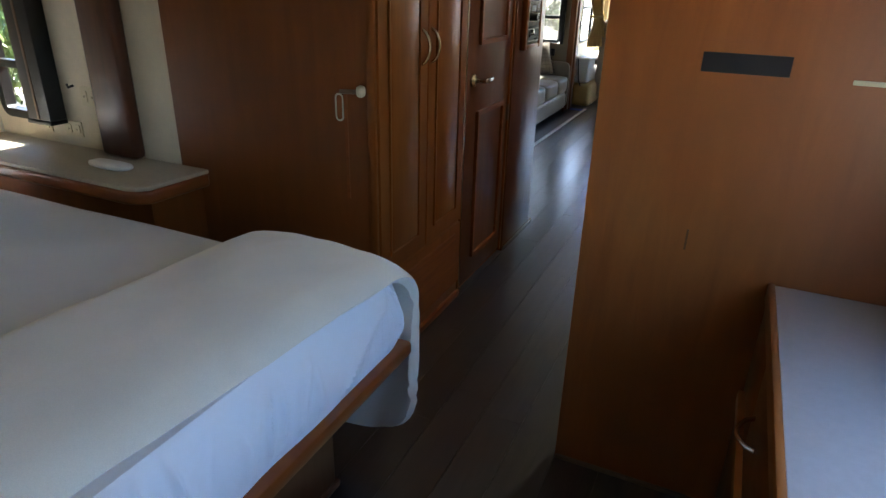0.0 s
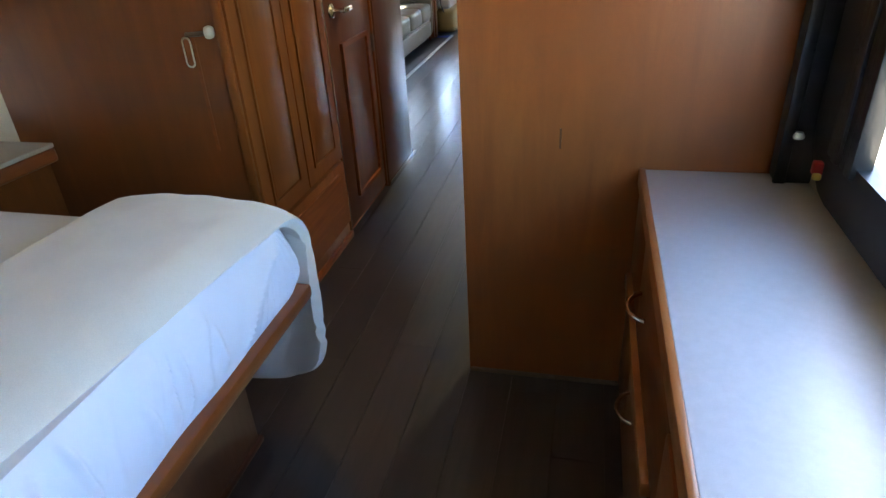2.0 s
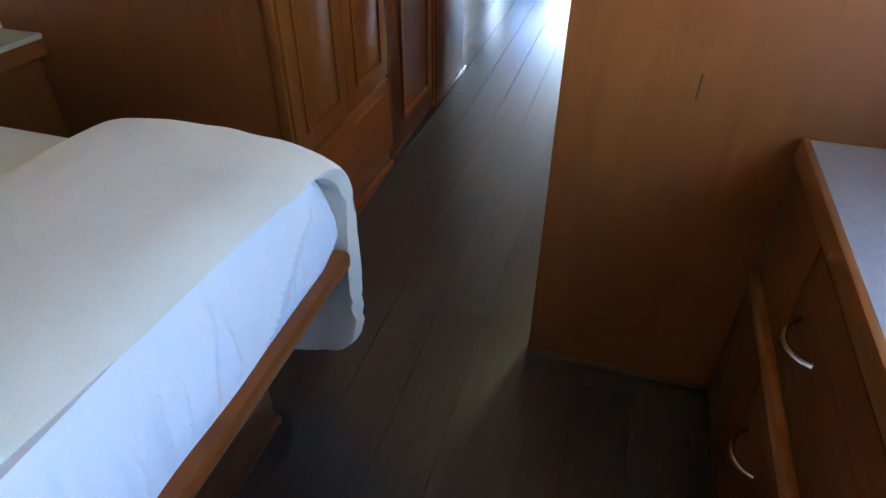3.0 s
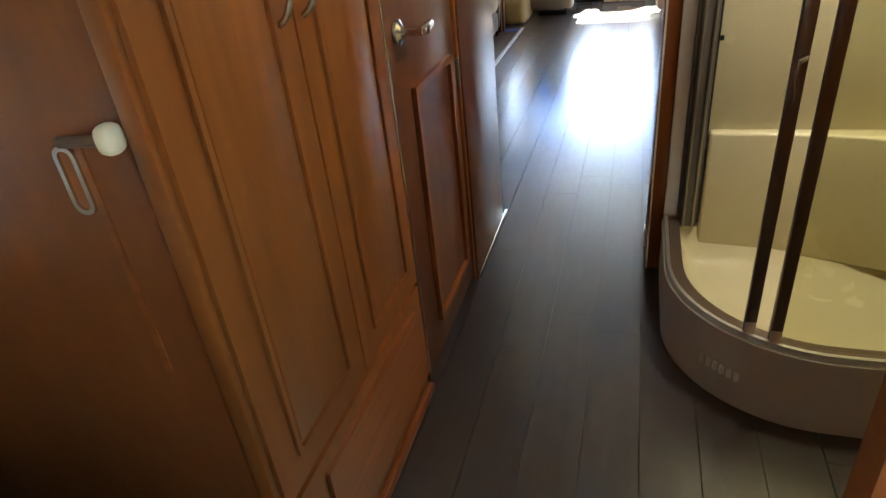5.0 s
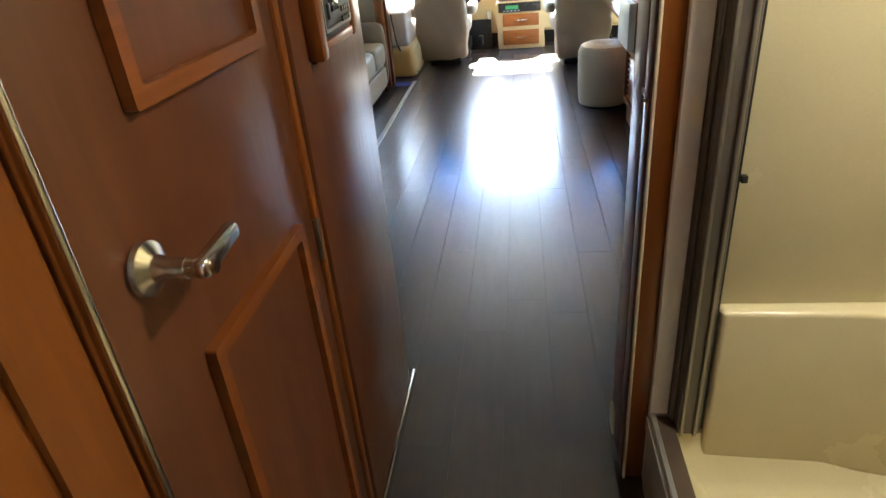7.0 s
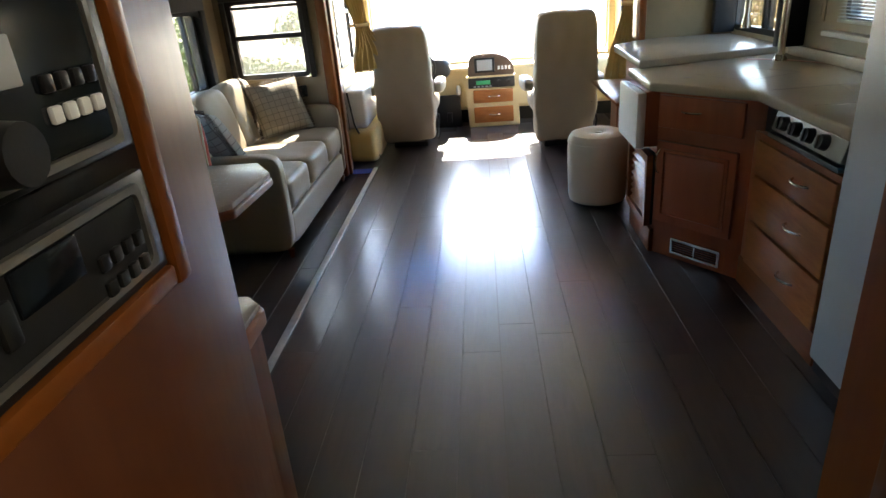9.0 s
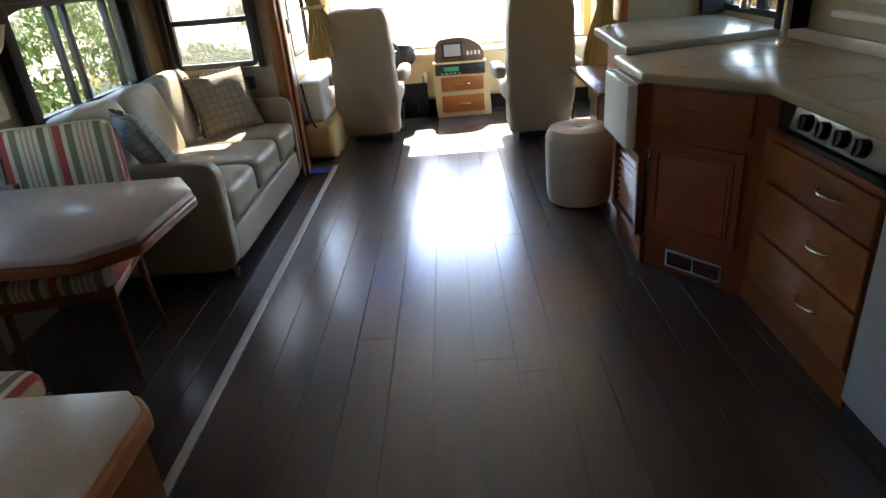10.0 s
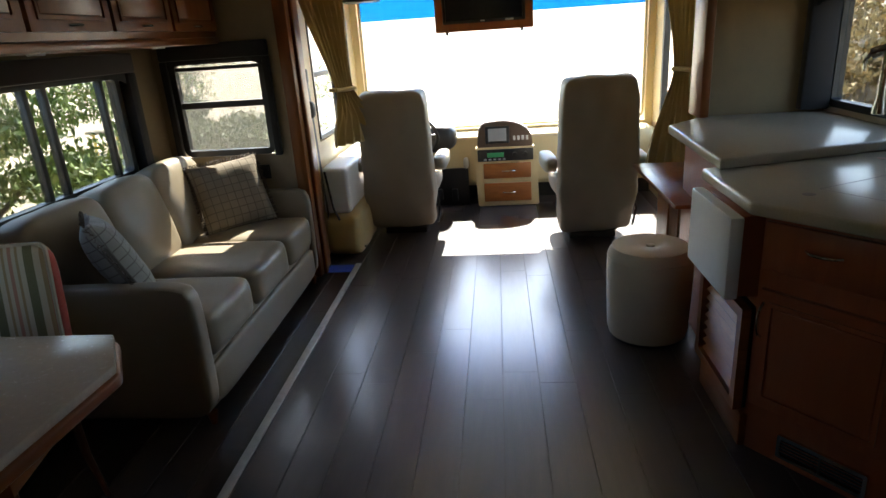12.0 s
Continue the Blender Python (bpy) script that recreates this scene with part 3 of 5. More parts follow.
part("mattress", mattress_shape(), SHEET, bed, "white fitted sheet")


FOLDS = []
rf = random.Random(11)
for k in range(30):
    y0 = -1.0 + k * 0.053 + rf.uniform(-0.02, 0.02)
    FOLDS.append((y0, -0.05 - rf.uniform(0, 0.06), rf.uniform(0.008, 0.022), rf.uniform(0.003, 0.011), rf.uniform(-0.1, 0.35), rf.uniform(0.7, 1.15)))
for k in range(9):
    FOLDS.append((0.90 - 0.012 * k, -0.03 - 0.026 * k, 0.007 + 0.0012 * k, 0.011, -0.1, 1.1))


def sheet_fall(u, v):
    """The sheet over the mattress's foot: soft slanting folds, fanned out below the corner, tucked in at the platform edge."""
    y = -1.05 + 1.99 * u
    if v < 0.2:
        return Vector((0.80 + 0.145 * v / 0.2, y, 0.741 + 0.004 * noise.noise((y * 6, v * 9, 5))))
    v = (v - 0.2) / 0.8
    x, z = 0.945 + 0.075 * v ** 0.7 - 0.012 * max(0, v - 0.75) * 4, 0.742 - 0.195 * v
    x += 0.010 * noise.noise((y * 5, v * 2.0, 3)) * min(1, 3 * v)
    for y0, lean_, w, a, v0, v1 in FOLDS:
        d = (y - y0 - lean_ * v - 0.012 * math.sin(5 * v + y0 * 40)) / w
        if abs(d) < 3:
            g = max(0.0, min(1, (v - v0) * 5)) * max(0.0, min(1, (v1 - v) * 5))
            x += 1.7 * a * math.exp(-d * d) * g * min(1, 4 * v) * min(1, 6 * (1 - v))
    if u > 0.93:
        w = (u - 0.93) / 0.07
        x -= 0.03 * w * w
    return Vector((x, y, z))


fall = part("sheet_fall", grid_sheet(520, 25, sheet_fall), SHEET, bed, "white sheet gathered in folds at the foot")


def blanket_at(u, v):
    """u from the fold over the bed to its foot edge, v along the foot, then down over the far side."""
    s = -1.06 + v * 2.68
    near = min(1.0, max(0.0, (0.9 - s) / 0.9))
    x = 0.43 - 0.07 * near + (0.555 - 0.015 * near) * u + 0.012 * noise.noise((v * 5, 0.5, 2))
    lift = 0.760 + 0.028 * math.sin(math.pi * min(1.0, max(0.0, u))) ** 0.6 + 0.010 * noise.noise((x * 5, s * 4, 0.3)) + 0.004 * noise.noise((x * 14, s * 11, 0.9))
    if u > 0.80:
        lift -= 0.028 * ((u - 0.80) / 0.20) ** 2
    if u < 0.12:
        lift -= 0.025 * (1 - u / 0.12) ** 2
    if s < 0.885:
        return Vector((x, s, lift))
    if s < 1.0:
        a = (s - 0.885) / 0.115 * math.pi / 2
        return Vector((x + 0.02 * math.sin(a), 0.885 + 0.085 * math.sin(a), lift - 0.085 * (1 - math.cos(a))))
    d = s - 1.0
    fold = 0.014 * math.sin(u * 15 + d * 5) * min(1, d * 4) + 0.006 * noise.noise((u * 9, d * 14, 2.2))
    edge = min(1.0, max(0.0, u - 0.60) / 0.40)
    low = d / 0.62 * (0.555 - 0.25 * (1 - math.sqrt(1 - 0.995 * edge * edge)))
    return Vector((x + 0.02 + 0.05 * d * u, 0.975 + fold - 0.10 * d * u, lift - 0.085 - low))


blk = single("blanket", grid_sheet(56, 140, blanket_at), BLANKET, "cream fleece blanket folded across the bed's foot", "blanket")
so = blk.modifiers.new("thick", "SOLIDIFY")
so.thickness, so.offset = 0.034, -0.2
bv = blk.modifiers.new("soft", "BEVEL")
bv.width, bv.segments, bv.limit_method = 0.010, 3, "ANGLE"
single("sheet_tag", box(1.005, 0.66, 0.49, 1.008, 0.69, 0.525), WHITE, "small white fabric tag under the sheet", "tag", base=(1.0, 0.67, 0.49))

shelf = thing("bedside_shelf", (-0.8, 1.2, 0), "beige topped bedside shelf with a cherry edge", "shelf")
sh = [(-1.54, 1.05), (-0.29, 1.05), (-0.245, 1.065), (-0.21, 1.10), (-0.19, 1.385), (-1.54, 1.385)]
part("top", prism(sh, 0.745, 0.762, 0.003), SHELFTOP, shelf)
part("edge", prism([(x + (0.006 if x > -0.3 else 0), y - (0.006 if y < 1.2 else 0)) for x, y in sh], 0.69, 0.745, 0.014, 3), CHERRY_RAIL, shelf, "rounded cherry edge")
part("carcase", box(-1.54, 1.12, 0.0, -0.24, 1.385, 0.69), CHERRY, shelf)
single("pilaster", box(-0.755, 1.325, 0.764, -0.545, 1.388, CZ, 0.02, 3), DARKWOOD, "dark stained wooden pilaster on the bedside wall", kind="structure")
bb = thing("window_blind", (-1.10, 1.34, 0.83), "black upright blind track beside the small window", "blind")
part("track", box(-1.19, 1.305, 0.880, -1.035, 1.388, 1.78, 0.006), BLACK, bb)
part("end_cap", box(-1.194, 1.301, 0.862, -1.031, 1.388, 0.880, 0.004), BLACK, bb)
part("cord_groove", box(-1.120, 1.302, 0.885, -1.105, 1.306, 1.78), BRONZE, bb)


def wall_plate(name, m, w, h, label, kind="socket", mat=IVORY):
    t = thing(name, None, label, "outlet" if kind == "socket" else "switch", m=m)
    part("plate", plate(w, h, 0.006, 0.004, Matrix.Translation((0, 0, 0.003))), mat, t, local=True)
    if kind == "socket":
        for sx in (-0.25, 0.25):
            s = part("socket", plate(w * 0.3, h * 0.6, 0.004, 0.006, Matrix.Translation((sx * w, 0, 0.008))), mat, t, local=True)
            for o in (-0.004, 0.004):
                part("slot", box(sx * w + o - 0.001, -0.005, 0.0095, sx * w + o + 0.001, 0.005, 0.0108), BLACK, s, local=True)
    else:
        part("toggle", box(-w * 0.16, -h * 0.28, 0.005, w * 0.16, h * 0.28, 0.011, 0.002), mat, t, local=True)
    return t


wall_plate("wall_outlet", on_y(-1.0, 1.389, 0.84), 0.115, 0.07, "ivory double outlet above the bedside shelf")
wall_plate("wall_switch", on_y(-1.18, 1.389, 0.845), 0.05, 0.075, "ivory jack plate above the bedside shelf", "switch")
wall_plate("wall_outlet", on_y(-0.85, 1.389, 1.0), 0.10, 0.085, "ivory adapter plugged in beside the pilaster")
hk = thing("wall_hook", (-0.95, 1.39, 1.03), "small black hook on the papered wall", "hook")
part("hook", tube([(-0.95, 1.389, 1.04), (-0.95, 1.365, 1.035), (-0.95, 1.36, 1.05)], 0.006, 6), BLACK, hk)
ph = thing("remote_control", (-0.55, 1.2, 0.762), "white remote control lying on the bedside shelf", "remote")
part("body", cushion(-0.66, 1.17, 0.763, -0.44, 1.24, 0.788, 0.004, 4, 5, 0), WHITE, ph)
part("band", box(-0.64, 1.178, 0.781, -0.46, 1.19, 0.791, 0.003), ALU, ph)

lt = thing("oval_latch", (0.483, 1.388, 1.05), "brass oval pull and wooden peg on the closet panel", "latch")
part("oval", ring(0.036, 0.10, 0.007, 0.008, 0.017, on_y(0.483, 1.386, 1.09)), NICKEL, lt)
part("cup", plate(0.024, 0.088, 0.003, 0.011, on_y(0.483, 1.3885, 1.09)), PANEL, lt)
part("peg_rail", tube([(0.49, 1.38, 1.146), (0.575, 1.375, 1.152)], 0.008, 8), BRONZE, lt)
part("peg_knob", cushion(0.568, 1.358, 1.137, 0.592, 1.389, 1.172, 0.003, 4, 4, 0), IVORY, lt)
single("panel_scuff", box(0.50, 1.3868, 0.75, 0.512, 1.3905, 1.14), CHERRY_RAIL, "worn edge strip on the closet panel", "trim strip", base=(0.506, 1.388, 0.75))

wd = thing("wardrobe", (0.62, 1.78, 0), "cherry wardrobe with two raised panel doors over a drawer", "wardrobe")
part("face_frame", box(0.605, 1.392, 0.012, 0.622, 2.175, CZ, 0.004), CHERRY, wd)
for y, hy in ((1.579, 1.715), (1.961, 1.800)):
    d = raised_door(wd, on_x(0.622, y, 1.22), 0.378, 1.56, CHERRY, 0.075)
    part("handle", tube(arc_points((0.642, hy, 1.216), (0.642, hy, 1.342), (0.034, 0, 0), 12), 0.006, 8), NICKEL, d, "brushed metal bow handle")
dr = part("drawer_front", plate(0.755, 0.32, 0.02, 0.004, on_x(0.632, 1.77, 0.265)), CHERRY, wd)
part("drawer_panel", plate(0.56, 0.20, 0.012, 0.004, on_x(0.646, 1.80, 0.285)), CHERRY_RAIL, dr)
part("base_trim", box(0.62, 1.40, 0.0, 0.64, 2.18, 0.035, 0.006), CHERRY_RAIL, wd)
part("corner_post", box(0.60, 1.378, 0.0, 0.632, 1.40, CZ, 0.004), CHERRY, wd)

bd = thing("bathroom_door", (0.62, 2.49, 0.02), "closed dark cherry door with two moulded panels", "door")
part("slab", box(0.590, 2.205, 0.03, 0.620, 2.80, CZ - 0.06, 0.003), DOORWOOD, bd)
for z0, z1 in ((0.15, 0.93), (1.24, 1.90)):
    pn = part("panel_moulding", ring(0.37, z1 - z0, 0.022, 0.018, 0.006, on_x(0.627, 2.53, (z0 + z1) / 2)), CHERRY_RAIL, bd)
    part("panel", plate(0.33, z1 - z0 - 0.04, 0.006, 0.002, on_x(0.620, 2.53, (z0 + z1) / 2)), DOORWOOD, bd)
part("stop_bead", box(0.606, 2.189, 0.012, 0.629, 2.200, CZ, 0.004), NICKEL, bd, "worn bright edge bead")
lv = part("lever_rose", lathe([(0.0, 0.0), (0.030, 0.0), (0.033, 0.004), (0.031, 0.010), (0.016, 0.018), (0.012, 0.03), (0.012, 0.052)], 24), NICKEL, bd, "brushed nickel rose", local=False)
lv.matrix_basis = Matrix.Translation((0, -0.20, 1.065)) @ Matrix.Rotation(radians(90), 4, "Y") @ Matrix.Translation((-0.0, 0.0, 0))
for v in lv.data.vertices:
    v.co += Vector((0.62, 2.49, 0.02))
part("neck", tube([(0.640, 2.29, 1.085), (0.688, 2.29, 1.086)], 0.011, 14), NICKEL, bd)
lvb = box(-0.010, -0.016, -0.013, 0.010, 0.088, 0.013, 0.009, 4)
for v in lvb.verts:
    v.co.x -= 1.6 * max(0.0, v.co.y - 0.02) ** 2
    v.co.z *= 1.0 - 2.2 * max(0.0, v.co.y - 0.03)
lvb.transform(Matrix.Translation((0.692, 2.292, 1.088)))
part("lever", lvb, NICKEL, bd, "brushed nickel lever")
part("privacy_button", tube([(0.699, 2.29, 1.087), (0.706, 2.29, 1.087)], 0.008, 12), NICKEL, bd)
for z in (0.85, 1.55):
    part("hinge", box(0.617, 2.797, z - 0.045, 0.631, 2.812, z + 0.045, 0.004), BRONZE, bd)
part("hinge_bead", box(0.606, 2.803, 0.012, 0.628, 2.828, CZ, 0.006), CHERRY, bd)

cw = thing("control_wall", (0.62, 3.16, 0), "dark cherry wall panel with a base strip", "wall panel")
part("panel", box(0.606, 2.83, 0.0, 0.634, 3.350, CZ, 0.002), DOORWOOD, cw)
part("base_strip", box(0.634, 2.835, 0.0, 0.646, 3.40, 0.032, 0.005), NICKEL, cw, "worn light base strip")
ctl = thing("control_panel", (0.64, 3.16, 1.2), "black switch and gauge panels in a cherry frame", "control panel")
part("frame_stile", box(0.634, 2.905, 1.170, 0.666, 2.945, 1.985, 0.006), CHERRY, ctl)
part("frame_stile", box(0.634, 3.212, 1.170, 0.650, 3.236, 1.985, 0.004), CHERRY, ctl)
part("frame_sill", box(0.634, 2.945, 1.172, 0.648, 3.212, 1.192, 0.004), CHERRY, ctl)
part("backing", box(0.634, 2.945, 1.192, 0.642, 3.212, 1.985, 0.002), BLACK, ctl)
for k, (zc, hh) in enumerate(((1.245, 0.085), (1.372, 0.13), (1.53, 0.14), (1.70, 0.16))):
    u = part("unit", box(0.641, 2.955, zc - hh / 2, 0.652, 3.195, zc + hh / 2, 0.004), BLACK, ctl)
    part("bezel", ring(0.20, hh - 0.014, 0.006, 0.008, 0.006, on_x(0.653, 3.075, zc)), STEEL if k < 2 else BLACK, u)
    part("face_plate", plate(0.18, hh - 0.03, 0.006, 0.004, on_x(0.6525, 3.075, zc)), SCREEN if k else BLACK, u)
    part("display", box(0.655, 3.02, zc - 0.002, 0.658, 3.085, zc + 0.028, 0.001), GREY if k == 1 else SCREEN, u)
    for j in range(4):
        part("button", box(0.655, 3.10 + j * 0.016, zc - 0.03, 0.660, 3.111 + j * 0.016, zc - 0.018, 0.002), WHITE if k else BLACK, u)
        part("button", box(0.655, 3.10 + j * 0.016, zc - 0.010, 0.660, 3.111 + j * 0.016, zc + 0.002, 0.002), BLACK, u)
kn = part("selector_knob", tube([(0.655, 3.03, 1.34), (0.688, 3.03, 1.34)], 0.021, 16, 0.85), BLACK, ctl, "black selector knob")
part("rocker", box(0.655, 3.00, 1.232, 0.661, 3.014, 1.262, 0.003), BLACK, ctl)

# desk along the right wall
dk = thing("desk_cabinet", (2.13, 0.3, 0), "low cherry cabinet with drawers and a speckled top", "cabinet")
part("top", box(1.945, -1.2, 0.765, 2.348, 1.236, 0.792, 0.003), LAMINATE, dk, "pale speckled laminate top")
part("top_edge", box(1.928, -1.2, 0.745, 1.945, 1.236, 0.797, 0.005), OAK, dk, "honey wood edge")
part("body", box(1.95, -1.2, 0.03, 2.348, 1.236, 0.765), CHERRY, dk)
part("stile", box(1.936, 0.93, 0.03, 1.95, 1.236, 0.745, 0.003), CHERRY, dk)
part("base", box(1.94, -1.2, 0.0, 2.3, 1.236, 0.03, 0.003), CHERRY_RAIL, dk)
for k, (z0, z1) in enumerate(((0.48, 0.735), (0.05, 0.435))):
    d = part("drawer_front", box(1.934, 0.30, z0, 1.949, 0.92, z1, 0.005), CHERRY_RAIL, dk)
    zc = (0.615, 0.295)[k]
    part("handle", tube(arc_points((1.934, 0.745, zc), (1.934, 0.865, zc), (-0.036, 0, -0.004), 12), 0.0055, 8), NICKEL, d, "brushed metal bow handle")
part("mid_rail", box(1.918, 0.40, 0.440, 1.948, 1.19, 0.478, 0.005), OAK, dk, "honey wood rail between the drawers")
for z0, z1 in ((0.46, 0.73), (0.05, 0.44)):
    part("drawer_front", box(1.926, -0.40, z0, 1.949, 0.285, z1, 0.005), CHERRY_RAIL, dk)

rt = thing("blind_track", (2.30, 1.20, 0.79), "black upright blind track with a knob", "blind")
part("channel", box(2.262, 1.165, 0.793, 2.348, 1.232, CZ - 0.02, 0.006), BLACK, rt)
part("lip", box(2.256, 1.155, 0.795, 2.285, 1.170, CZ - 0.02, 0.004), BLACK, rt)
part("knob", lathe([(0.0, 0), (0.012, 0.0), (0.014, 0.006), (0.009, 0.016), (0.0, 0.017)], 16, (2.29, 1.15, 0.92)), ALU, rt)
wl = thing("window_latch", (2.33, 1.0, 0.90), "red and yellow emergency window latch", "latch")
part("body", box(2.297, 1.020, 0.872, 2.319, 1.046, 0.906, 0.006), RED, wl)
part("pull", box(2.293, 1.002, 0.868, 2.312, 1.018, 0.884, 0.005), YELLOW, wl)
gt = thing("window_rails", (2.33, 0.9, 0.9), "black sliding tracks beside the bedroom window", "window rail")
for k in range(4):
    part("rail", box(2.306 + 0.006 * (k % 2), 0.853 + k * 0.042, 0.93, 2.349, 0.893 + k * 0.042, 1.74, 0.006), BLACK, gt)

single("black_strip", box(1.663, 1.2335, 1.322, 1.861, 1.2385, 1.369, 0.001), DARKCLOTH, "black hook and loop strip stuck on the partition", "strip", base=(1.76, 1.236, 1.32))
single("adhesive_mark", box(1.992, 1.2345, 1.316, 2.121, 1.2385, 1.327, 0.001), IVORY, "pale line of old adhesive on the partition", "strip", base=(2.05, 1.236, 1.32))
single("panel_scratch", box(1.703, 1.2368, 0.845, 1.709, 1.2385, 0.905, m=Matrix.Translation((0, 0, 0))), DOORWOOD, "short dark scratch on the partition", "scratch", base=(1.706, 1.2375, 0.845))
single("baseboard", box(1.424, 1.226, 0.0, 1.935, 1.2375, 0.014, 0.003), BRONZE, "thin dark base strip under the partition", kind="structure")

# ---- bathroom ----
def tray_outline(inset, n=14):
    R = 0.42 - inset
    cx, cy = 1.75, 2.62
    pts = [(1.33 + inset, 2.955 - inset)]
    for k in range(n + 1):
        a = math.pi + (math.pi / 2) * k / n
        pts.append((cx + R * math.cos(a), cy + R * math.sin(a)))
    return pts + [(2.345 - inset, 2.20 + inset), (2.345 - inset, 2.955 - inset)]


def skirt(o, i, z0, z1):
    bm = bmesh.new()
    A, B = tray_outline(o), tray_outline(i)
    lo = [[bm.verts.new((x, y, z)) for x, y in pts] for z in (z0, z1) for pts in (A, B)]
    n = len(A)
    for k in range(n):
        j = (k + 1) % n
        for p, q in ((0, 1), (2, 3), (0, 2), (1, 3)):
            bm.faces.new((lo[p][k], lo[p][j], lo[q][j], lo[q][k]))
    return bm


sw = thing("shower_cabin", (1.85, 2.55, 0), "cream corner shower with a curved tray and bronze frame", "shower")
part("tray_skirt", skirt(0.0, 0.05, 0.0, 0.235), SKIRT, sw, "white curved tray front")
part("tray_lip", skirt(-0.006, 0.03, 0.205, 0.245), SKIRT, sw)
part("tray_rim", skirt(0.012, 0.05, 0.245, 0.262), BRONZE, sw, "bronze curved track")
part("tray_track", skirt(0.001, 0.012, 0.246, 0.266), ALU, sw, "bright metal track lip")


def bowl():
    """The basin: a coved wall that runs down into a flat floor."""
    bm = bmesh.new()
    loops = []
    for k in range(9):
        a = math.pi / 2 * k / 8
        inset, z = 0.05 + 0.17 * (1 - math.cos(a)), 0.246 - 0.15 * math.sin(a)
        loops.append([bm.verts.new((x, y, z)) for x, y in tray_outline(inset, 20)])
    n = len(loops[0])
    for p, q in zip(loops, loops[1:]):
        for k in range(n):
            bm.faces.new((p[k], p[(k + 1) % n], q[(k + 1) % n], q[k]))
    bm.faces.new(loops[-1])
    return bm


part("basin", bowl(), FIBER, sw, "cream basin with coved sides")
part("wall_surround", box(1.441, 2.935, 0.24, 2.345, 2.958, CZ - 0.02, 0.006), FIBER, sw)
part("wall_surround", box(2.32, 2.22, 0.24, 2.346, 2.935, CZ - 0.02, 0.006), FIBER, sw)
part("bench", prism([(1.444, 2.937), (2.322, 2.937), (2.322, 2.55), (2.22, 2.68), (2.08, 2.80), (1.90, 2.862), (1.72, 2.886), (1.444, 2.892)], 0.15, 0.605, 0.012, 3), FIBER, sw, "moulded corner ledge")
part("frame_post", box(1.383, 2.895, 0.25, 1.434, 2.957, CZ - 0.05, 0.005, 3), POST, sw, "dull bronzed frame post")
part("frame_bead", box(1.387, 2.888, 0.25, 1.396, 2.896, CZ - 0.05, 0.003), STEEL, sw)
part("frame_bead", box(1.418, 2.888, 0.25, 1.427, 2.896, CZ - 0.05, 0.003), STEEL, sw)
part("frame_groove", box(1.434, 2.905, 0.25, 1.441, 2.935, CZ - 0.05, 0.002), BLACK, sw)
def on_curve(deg, rr=0.39):
    return (1.75 + rr * math.cos(radians(deg)), 2.62 + rr * math.sin(radians(deg)))
for deg in (237, 246.5):
    x, y = on_curve(deg, 0.398)
    st = part("door_stile", box(x - 0.015, y - 0.011, 0.262, x + 0.015, y + 0.011, 1.92, 0.004), BRONZE, sw, "bronze door stile")
    part("foot_clip", box(x - 0.014, y - 0.014, 0.262, x + 0.014, y + 0.014, 0.30, 0.003), ALU, st)
hx, hy = on_curve(239, 0.405)
part("pull_handle", tube([(hx, hy, 1.00), (hx - 0.02, hy - 0.03, 1.00), (hx - 0.025, hy - 0.035, 0.97), (hx - 0.015, hy - 0.03, 0.94), (hx - 0.018, hy - 0.03, 0.91)], 0.006, 8), BRONZE, sw, "bronze hook handle")
part("curved_glass", grid_sheet(10, 1, lambda u, v: Vector((*on_curve(247 + 23 * u), 0.262 + v * 1.6))), SHOWERGLASS, sw)
part("fixed_glass", grid_sheet(6, 1, lambda u, v: Vector((1.75 + 0.58 * u, 2.23, 0.262 + v * 1.6))), SHOWERGLASS, sw)
part("keeper", box(1.44, 2.895, 0.90, 1.452, 2.91, 0.915, 0.002), BLACK, sw)
for k in range(6):
    x, y = on_curve(222 + k * 3.0, 0.423)
    part("skirt_vent", box(x - 0.006, y - 0.006, 0.10, x + 0.006, y + 0.006, 0.105 + 0.02), WHITE, sw)

cl = thing("ceiling_light", (1.80, 2.55, CZ), "round warm ceiling light above the shower", "ceiling light")
part("base", lathe([(0.0, -0.02), (0.15, -0.02), (0.16, -0.003), (0.0, -0.003)], 32, (1.80, 2.55, CZ)), WHITE, cl)
lampm, lnt, lb = nodes_of("lit_diffuser")
lb.inputs["Emission Color"].default_value = (1.0, 0.90, 0.72, 1)
lb.inputs["Emission Strength"].default_value = LAMP
part("diffuser", lathe([(0.0, -0.075), (0.05, -0.072), (0.10, -0.055), (0.13, -0.02), (0.0, -0.02)], 32, (1.80, 2.55, CZ)), lampm, cl, "glowing frosted diffuser")

jb = thing("door_jamb", (1.33, 3.1, 0), "cherry bathroom door jamb with dark grooves and a white bead", "door jamb")
part("face", box(1.284, 2.965, 0.02, 1.329, 3.18, CZ, 0.003), CHERRY, jb)
part("foot_block", box(1.280, 3.00, 0.0, 1.329, 3.18, 0.022, 0.003), BLACK, jb)
part("white_trim", box(1.329, 2.950, 0.02, 1.373, 3.02, CZ, 0.004), WHITE, jb, "white edge trim")
part("metal_post", box(1.373, 2.935, 0.02, 1.438, 3.02, CZ, 0.006, 3), POST, jb, "bronzed aluminium post of the shower")
part("post_rib", box(1.377, 2.928, 0.02, 1.383, 2.936, CZ, 0.002), POST, jb)
part("bead", box(1.278, 2.958, 0.02, 1.284, 2.972, CZ, 0.002), IVORY, jb, "cream edge bead")
